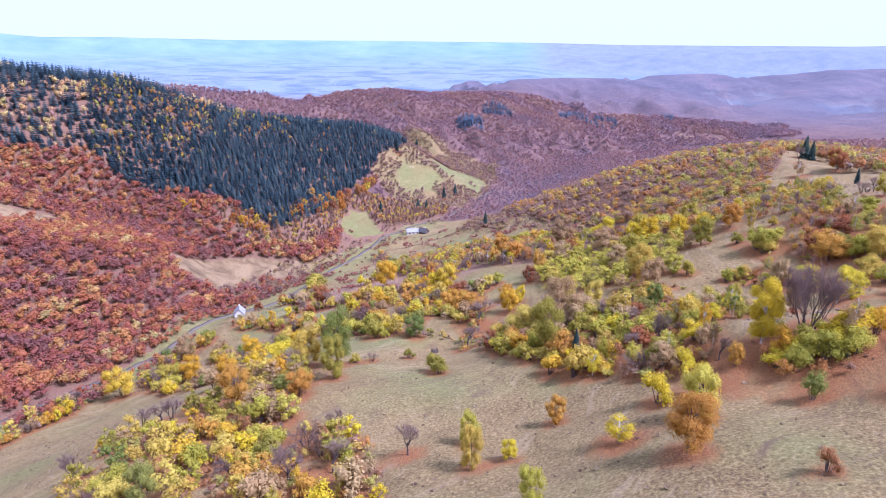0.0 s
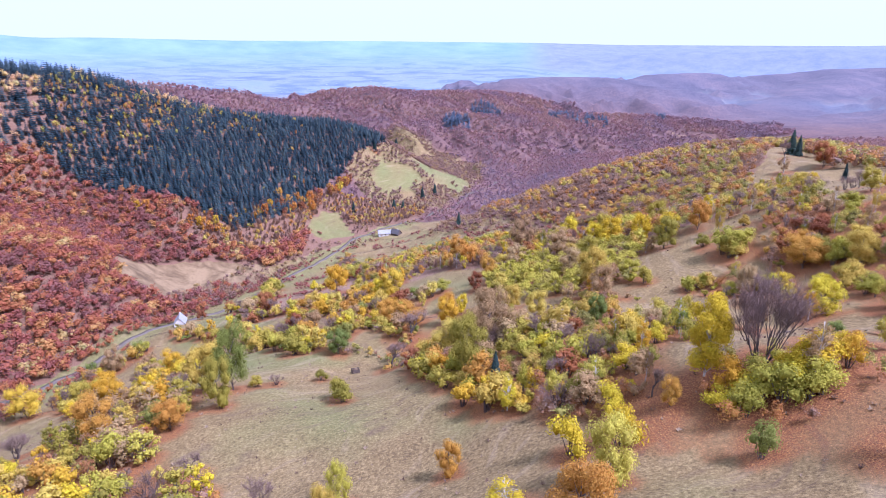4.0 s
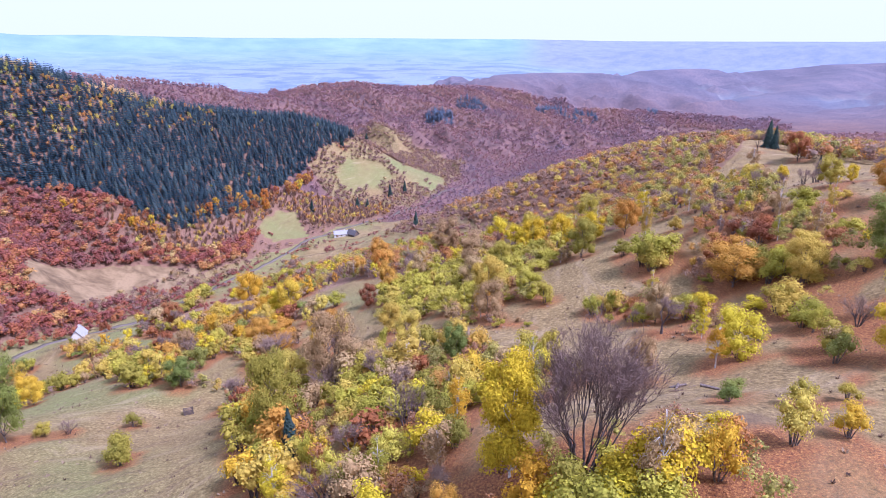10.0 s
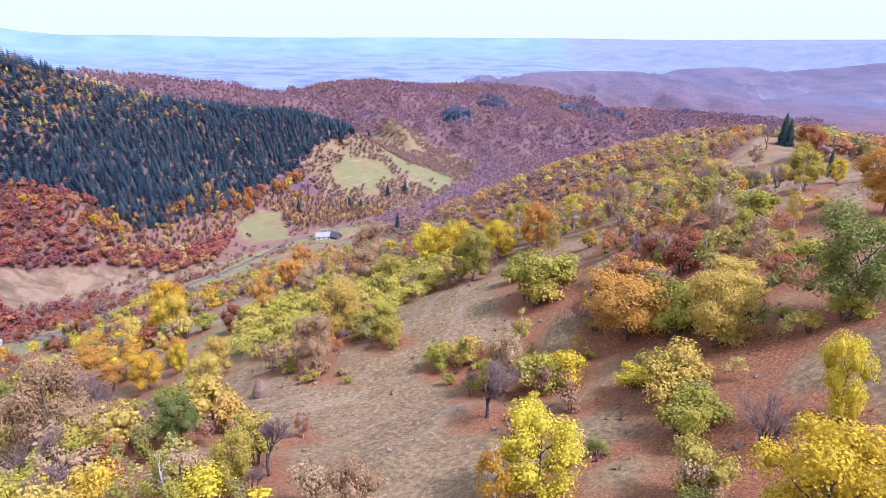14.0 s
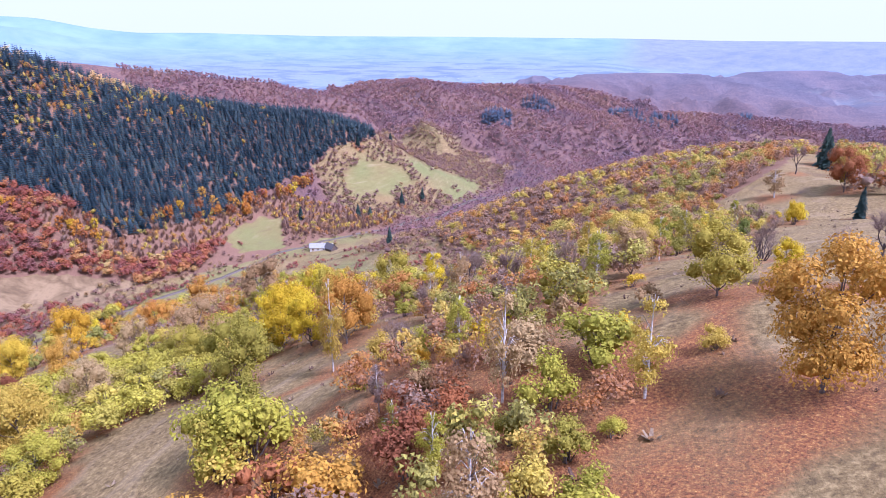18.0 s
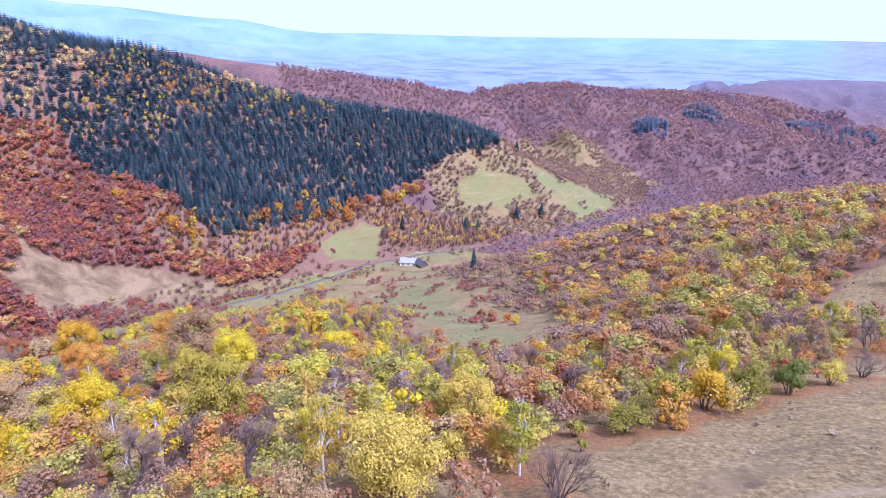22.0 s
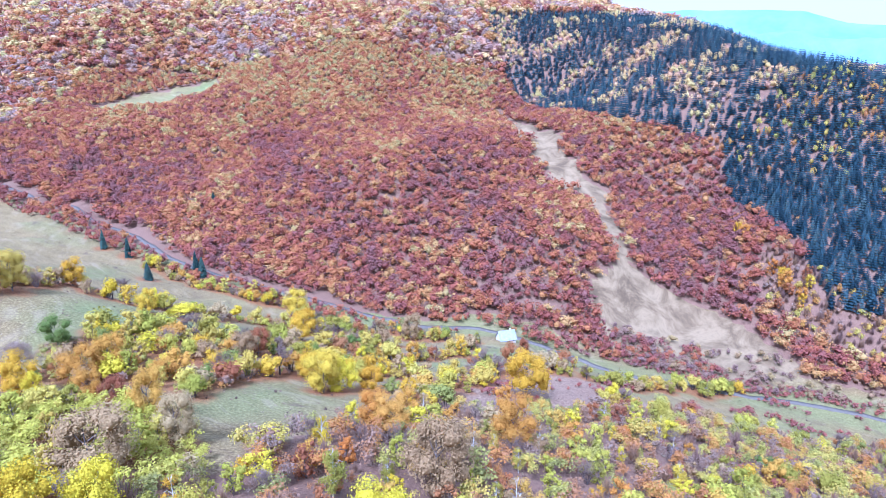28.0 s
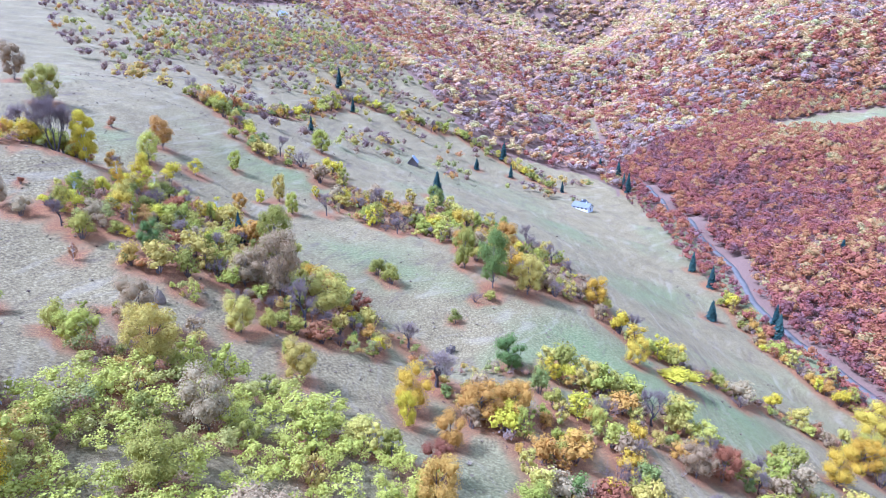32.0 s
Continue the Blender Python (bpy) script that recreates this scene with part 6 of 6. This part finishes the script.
# ---- the ground ----
gx, gy = grid_lines(-4700, 4700, 4.0, -300, 300, 1.03, 1.03), grid_lines(-3200, 4900, 4.0, -40, 620, 1.045, 1.018)
X, Y = np.meshgrid(gx, gy)
keep = np.hypot(X - 60, Y - 100)
Z = height(X, Y)
nx, ny = len(gx), len(gy)
i = np.arange(nx * ny).reshape(ny, nx)
faces = np.stack([i[:-1, :-1], i[:-1, 1:], i[1:, 1:], i[1:, :-1]], -1).reshape(-1, 4)
xf, yf = X.ravel(), Y.ravel()
zf = zones(xf, yf)
litter = np.zeros(nx * ny)
for px, py, pr, pk in PLANTED:
    ix, iy = np.searchsorted(gx, (px - 14, px + 14)), np.searchsorted(gy, (py - 14, py + 14))
    if ix[1] > ix[0] and iy[1] > iy[0]:
        sub = i[iy[0]:iy[1], ix[0]:ix[1]]
        q = np.hypot(X[iy[0]:iy[1], ix[0]:ix[1]] - px, Y[iy[0]:iy[1], ix[0]:ix[1]] - py) / (pr + 2.3)
        litter[sub] = np.maximum(litter[sub], 0.88 - 0.55 * q * q)
for carpet in ([(58, 128), (58, 112), (68, 102), (95, 102), (116, 110), (116, 121), (96, 124), (86, 130), (70, 132)], [(114, 136), (130, 146), (136, 168), (150, 190), (166, 205), (160, 222), (140, 205), (126, 180), (116, 156)]):
    litter = np.maximum(litter, inside(xf + 3 * ripple(xf, yf, 12, 81), yf + 3 * ripple(yf, xf, 12, 82), carpet) * (0.66 + 0.22 * ripple(xf, yf, 17, 83)))
litter = np.clip(litter, 0, 1) * np.where(xf > 85, np.where(yf > 235, 0.72, 0.86), 0.84)
sown = inside(xf, yf, LOWER_FIELD) | inside(xf, yf, UPPER_FIELD)
lush = np.where(inside(xf, yf, HIGH_MEADOW), 0.95, np.where(zf["field"], np.where(zf["lea"] & ~sown, 0.22, 0.66) + 0.25 * ripple(xf, yf, 55, 44), np.clip(0.22 + 0.34 * ripple(xf, yf, 95, 41) + 0.15 * ripple(xf, yf, 28, 45) - 0.45 * smoothstep(xf, 50, 110), 0, 1))) * np.where(zf["field"], 1, xf > -400)
lush = np.maximum(lush, (0.62 + 0.2 * ripple(xf, yf, 30, 46)) * (inside(xf, yf, [(-5, 215), (-40, 207), (-85, 235), (-110, 262), (-60, 268), (-20, 252)]) | inside(xf, yf, [(-80, 20), (-120, -30), (-180, -20), (-235, 20), (-200, 60), (-130, 40)]) | inside(xf, yf, [(-100, 318), (-130, 350), (-110, 395), (-70, 380), (-60, 335)])))
lush *= np.where((yf < 70) & (xf < 60), 0.55, 1.0)
lush = np.maximum(lush, 0.62 * inside(xf, yf, [(-20, 560), (-3, 519), (62, 449), (95, 407), (124, 380), (131, 404), (102, 440), (60, 500), (20, 560)]))
lush = np.maximum(lush, 0.55 * (from_line(xf, yf, ROAD) < 16) * (yf < 720))
rr = np.hypot(xf - 60, yf - 100)
woods = zf["red"] | zf["spruce"] | zf["mixed"] | zf["scrub"] | zf["rusty"] | zf["thicket"] | zf["south"] | zf["north"]
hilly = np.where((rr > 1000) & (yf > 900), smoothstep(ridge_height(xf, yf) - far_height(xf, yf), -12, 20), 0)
# masks for the haze coloured into the far hill, plain and woods
hazed_hill = (1 - hilly) * smoothstep(rr, 3450, 3700) * smoothstep(np.degrees(np.arctan2(xf - 60, yf - 100)), 5.5, 9.5) * (yf > 0)
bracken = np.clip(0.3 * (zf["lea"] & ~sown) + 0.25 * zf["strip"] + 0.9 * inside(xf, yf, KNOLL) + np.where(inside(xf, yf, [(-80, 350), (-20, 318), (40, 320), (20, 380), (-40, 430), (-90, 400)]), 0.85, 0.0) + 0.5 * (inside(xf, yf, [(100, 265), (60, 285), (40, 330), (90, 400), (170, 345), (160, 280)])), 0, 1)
layers = {"lush": lush, "litter": litter, "wood": woods.astype(float), "sand": np.where(zf["cut"] | zf["strip"], 1.0, np.clip(0.7 - from_line(xf, yf, CREST_TRACK) / 8, 0, 0.48)), "plain": smoothstep(rr, 2300, 2700) * (1 - hilly), "far_haze": smoothstep(rr, 3000, 4750) * (1 - hilly), "ridge": hazed_hill, "hazy": smoothstep(rr, 1500, 2500) * (hilly + (rr < 2500)).clip(0, 1), "dusky": np.maximum(zf["north"] * 0.95 * (rr < 2300), np.maximum(hilly * (rr > 1500), 1.0 * (rr > 1900) * (yf > 900))), "bracken": bracken}
for key in ("lush", "bracken", "dusky"):
    soft = layers[key].reshape(ny, nx).copy()
    for _ in range(3):
        soft[1:-1, 1:-1] = (2 * soft[1:-1, 1:-1] + soft[:-2, 1:-1] + soft[2:, 1:-1] + soft[1:-1, :-2] + soft[1:-1, 2:]) / 6
    layers[key] = soft.ravel()
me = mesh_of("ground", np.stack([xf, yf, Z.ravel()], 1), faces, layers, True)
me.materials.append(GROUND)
tagged(new("ground", me), "grassy autumn hills with leaf litter, running out to a plain coloured with haze", "ground", "", "structure")


def ribbon(name, line, wide, lift, material, label, category):
    """A road or path laid along a line on the ground, with its own thickness."""
    pts = []
    for (ax, ay), (bx, by) in zip(line, line[1:]):
        n = max(2, int(math.hypot(bx - ax, by - ay) / 4))
        pts += [(ax + (bx - ax) * k / n, ay + (by - ay) * k / n) for k in range(n)]
    pts = np.array(pts + [line[-1]], float)
    for _ in range(6):
        pts[1:-1] = (pts[:-2] + 2 * pts[1:-1] + pts[2:]) / 4
    d = np.gradient(pts, axis=0)
    d /= np.linalg.norm(d, axis=1)[:, None]
    side = np.stack([-d[:, 1], d[:, 0]], 1) * wide / 2
    a, b = pts + side, pts - side
    z = np.maximum(np.maximum(height(a[:, 0], a[:, 1]), height(b[:, 0], b[:, 1])), height(pts[:, 0], pts[:, 1])) + lift
    n = len(pts)
    verts = np.concatenate([np.c_[a, z], np.c_[b, z], np.c_[a, z - 1.2], np.c_[b, z - 1.2]])
    k = np.arange(n - 1)
    f = np.concatenate([np.stack([k, k + n, k + n + 1, k + 1], 1), np.stack([k, k + 1, k + 2 * n + 1, k + 2 * n], 1), np.stack([k + n, k + 3 * n, k + 3 * n + 1, k + n + 1], 1)])
    me = mesh_of(name, verts, f, None, True)
    me.materials.append(material)
    tagged(new(name, me), label, category, "", "structure")


ribbon("road", ROAD, 3.4, 0.18, ASPHALT, "narrow grey asphalt road winding along the valley", "road")


# ---- houses ----
def box(x0, x1, y0, y1, z0, z1):
    v = np.array([(x, y, z) for x in (x0, x1) for y in (y0, y1) for z in (z0, z1)], float)
    f = np.array([(0, 1, 3, 2), (4, 6, 7, 5), (0, 4, 5, 1), (2, 3, 7, 6), (0, 2, 6, 4), (1, 5, 7, 3)])
    return v, f


def part(name, shape, material, parent, label=""):
    me = mesh_of(name, *shape)
    me.materials.append(material)
    ob = new(name, me)
    ob.parent = parent
    if label:
        tagged(ob, label)
    return ob


def roof_shape(l, w, eave, ridge, over, thick=0.18):
    """A gable roof with real thickness over a house l long and w wide."""
    l, w2 = l / 2 + over, w / 2 + over
    drop = (ridge - eave) * over / (w / 2)
    prof = [(-w2, eave - drop), (0, ridge), (w2, eave - drop), (w2, eave - drop - thick), (0, ridge - thick), (-w2, eave - drop - thick)]
    v = np.array([(x, y, z) for x in (-l, l) for y, z in prof])
    f = np.array([(0, 1, 7, 6), (1, 2, 8, 7), (2, 3, 9, 8), (3, 4, 10, 9), (4, 5, 11, 10), (5, 0, 6, 11), (0, 5, 4, 1), (1, 4, 3, 2), (6, 7, 10, 11), (7, 8, 9, 10)])
    return v, f


def house(name, x, y, turn, l, w, eave, ridge, wall, roof, label, windows=3, category="house"):
    ob = new(name)
    base = height(np.array([x - 3, x + 3, x, x]), np.array([y, y, y - 3, y + 3]))
    ob.matrix_basis = pose(x, y, float(base.mean()), 0, 0, turn)
    tagged(ob, label, category, "houses of the valley")
    v = np.array([(sx * l / 2, sy * w / 2, z) for sx in (-1, 1) for sy in (-1, 1) for z in (-2.5, eave)] + [(-l / 2, 0, ridge - 0.2), (l / 2, 0, ridge - 0.2)])
    f4 = np.array([(0, 4, 5, 1), (2, 3, 7, 6), (0, 1, 3, 2), (4, 6, 7, 5), (1, 8, 8, 3), (5, 7, 9, 9)])
    body = bpy.data.meshes.new("wall")
    body.from_pydata(v.tolist(), [], [tuple(dict.fromkeys(f)) for f in f4.tolist()])
    body.materials.append(wall)
    b = new("wall", body)
    b.parent = ob
    part("roof", roof_shape(l, w, eave, ridge, 0.5), roof, ob)
    part("chimney", box(l * 0.2, l * 0.2 + 0.6, -0.3, 0.3, ridge - 0.8, ridge + 0.8), WHITE_WALL, ob)
    for s in (-1, 1):
        for k in range(windows):
            cx = (k + 0.5) / windows * l - l / 2
            win = part("window", box(cx - 0.55, cx + 0.55, s * w / 2 - 0.04, s * w / 2 + 0.04, 0.9, 2.1), DARK_WOOD, ob)
            part("pane", box(cx - 0.45, cx + 0.45, s * w / 2 - 0.06, s * w / 2 + 0.06, 1.0, 2.0), GLASS_DARK, win)
    part("door", box(l / 2 - 0.05, l / 2 + 0.05, -0.5, 0.5, 0.0, 2.0), DARK_WOOD, ob)
    return ob


house("house", -130, 372, 105, 8, 6, 2.2, 5.8, WHITE_WALL, PALE_ROOF, "small white house with a steep pale metal roof")
house("house", -31, 626, 12, 13, 7, 3.2, 5.6, WHITE_WALL, PALE_ROOF, "long white farmhouse with a pale roof in the valley")
house("barn", -20, 624, -35, 9, 6, 2.4, 5.8, DARK_WOOD, ROOF_DARK, "dark wooden barn beside the white farmhouse", 1, "barn")
house("house", -134, -13, 50, 8, 6, 2.4, 6.0, DARK_WOOD, PALE_ROOF, "wooden hut with a pale roof on the meadow", 2)
house("house", -243, 39, 100, 13, 6.5, 2.6, 5.2, WHITE_WALL, GREY_ROOF, "long low farmhouse with a weathered grey roof above the road", 4)
house("barn", -252, 31, 20, 8, 5, 2.2, 4.6, DARK_WOOD, ROOF_DARK, "dark wooden barn beside the grey-roofed farmhouse", 1, "barn")
house("house", -265, -551, 40, 16, 8, 3.2, 6.2, WHITE_WALL, PALE_ROOF, "pale farm building on the high meadow", 3)



# ---- fences, hay and timber on the meadows ----
def post_fence(line, label):
    """A wooden fence: posts and two rails a bay."""
    ob = new("fence")
    pts = []
    for (ax, ay), (bx, by) in zip(line, line[1:]):
        n = max(1, int(math.hypot(bx - ax, by - ay) / 3.0))
        pts += [(ax + (bx - ax) * k / n, ay + (by - ay) * k / n) for k in range(n)]
    pts = np.array(pts + [line[-1]])
    zs = height(pts[:, 0], pts[:, 1])
    for (px, py), pz in zip(pts, zs):
        part("post", tube([(px, py, pz - 0.3), (px, py, pz + 0.7), (px, py, pz + 1.35)], [0.09, 0.085, 0.07], 6), DARK_WOOD, ob)
    for k in range(len(pts) - 1):
        for up in (0.55, 1.1):
            part("rail", tube([(*pts[k], zs[k] + up), (*pts[k + 1], zs[k + 1] + up)], [0.055, 0.055], 5), DARK_WOOD, ob)
    tagged(ob, label, "fence", "fences of the meadows")


def hay_box(x, y, turn):
    """A wooden hay crib: corner posts, boards and a heap of hay."""
    ob = new("hay_crib")
    ob.matrix_basis = pose(x, y, float(height(np.array([x]), np.array([y]))[0]), 0, 0, turn)
    for sx in (-1.1, 1.1):
        for sy in (-0.7, 0.7):
            part("post", box(sx - 0.08, sx + 0.08, sy - 0.08, sy + 0.08, -0.4, 1.7), DARK_WOOD, ob)
    for k in range(4):
        for s in (-1, 1):
            part("board", box(-1.1, 1.1, s * 0.78 - 0.03, s * 0.78 + 0.03, 0.15 + 0.36 * k, 0.40 + 0.36 * k), DARK_WOOD, ob)
            part("board", box(s * 1.18 - 0.03, s * 1.18 + 0.03, -0.7, 0.7, 0.15 + 0.36 * k, 0.40 + 0.36 * k), DARK_WOOD, ob)
    part("hay", core([(0, 0, 0.9, 0.95)], np.random.RandomState(9), 0.8, 2), HAY, ob)
    tagged(ob, "weathered wooden hay crib standing on the meadow", "hay crib")


def log(x, y, long, turn):
    v, f = tube([(-long / 2, 0, 0.2), (0, 0.1, 0.24), (long / 2, 0, 0.2)], [0.24, 0.22, 0.18], 8)
    me = mesh_of("fallen_log", v, f, None, True)
    me.materials.append(BARK)
    ob = new("fallen_log", me)
    ob.matrix_basis = pose(x, y, float(height(np.array([x]), np.array([y]))[0]), 0, 0, turn)
    tagged(ob, "grey fallen log lying in the grass", "log")


post_fence([(-57, 564), (-20, 574), (12, 587)], "weathered wooden fence across the valley meadow")
post_fence([(-46, 612), (-10, 606), (6, 622)], "weathered wooden fence round the farmyard")
post_fence([(-146, 360), (-118, 358), (-108, 378), (-128, 392)], "weathered wooden fence round the white house")
hay_box(-3, 210, 25)


def haystack(x, y, tall):
    """A conical heap of hay round a pole."""
    ob = new("haystack")
    ob.matrix_basis = pose(x, y, float(height(np.array([x]), np.array([y]))[0]), 0, 0, 20)
    rnd = np.random.RandomState(12)
    v, f = tube([(0, 0, -0.2), (0, 0, 0.15 * tall), (0, 0, 0.45 * tall), (0, 0, 0.75 * tall), (0.05, 0, 0.97 * tall)], [0.40 * tall, 0.44 * tall, 0.37 * tall, 0.20 * tall, 0.03], 16)
    part("hay", (v * (1 + rnd.normal(0, 0.035, (len(v), 1))), f), HAY, ob)
    part("pole", tube([(0, 0, 0.5 * tall), (0.05, 0, 1.2 * tall)], [0.06, 0.04], 6), DARK_WOOD, ob)
    tagged(ob, "brown weathered haystack round a pole", "haystack")


haystack(68, 201, 3.2)
log(98, 152, 3.0, 20)
log(97.5, 151, 2.4, 65)
log(101, 146, 4.5, -32)
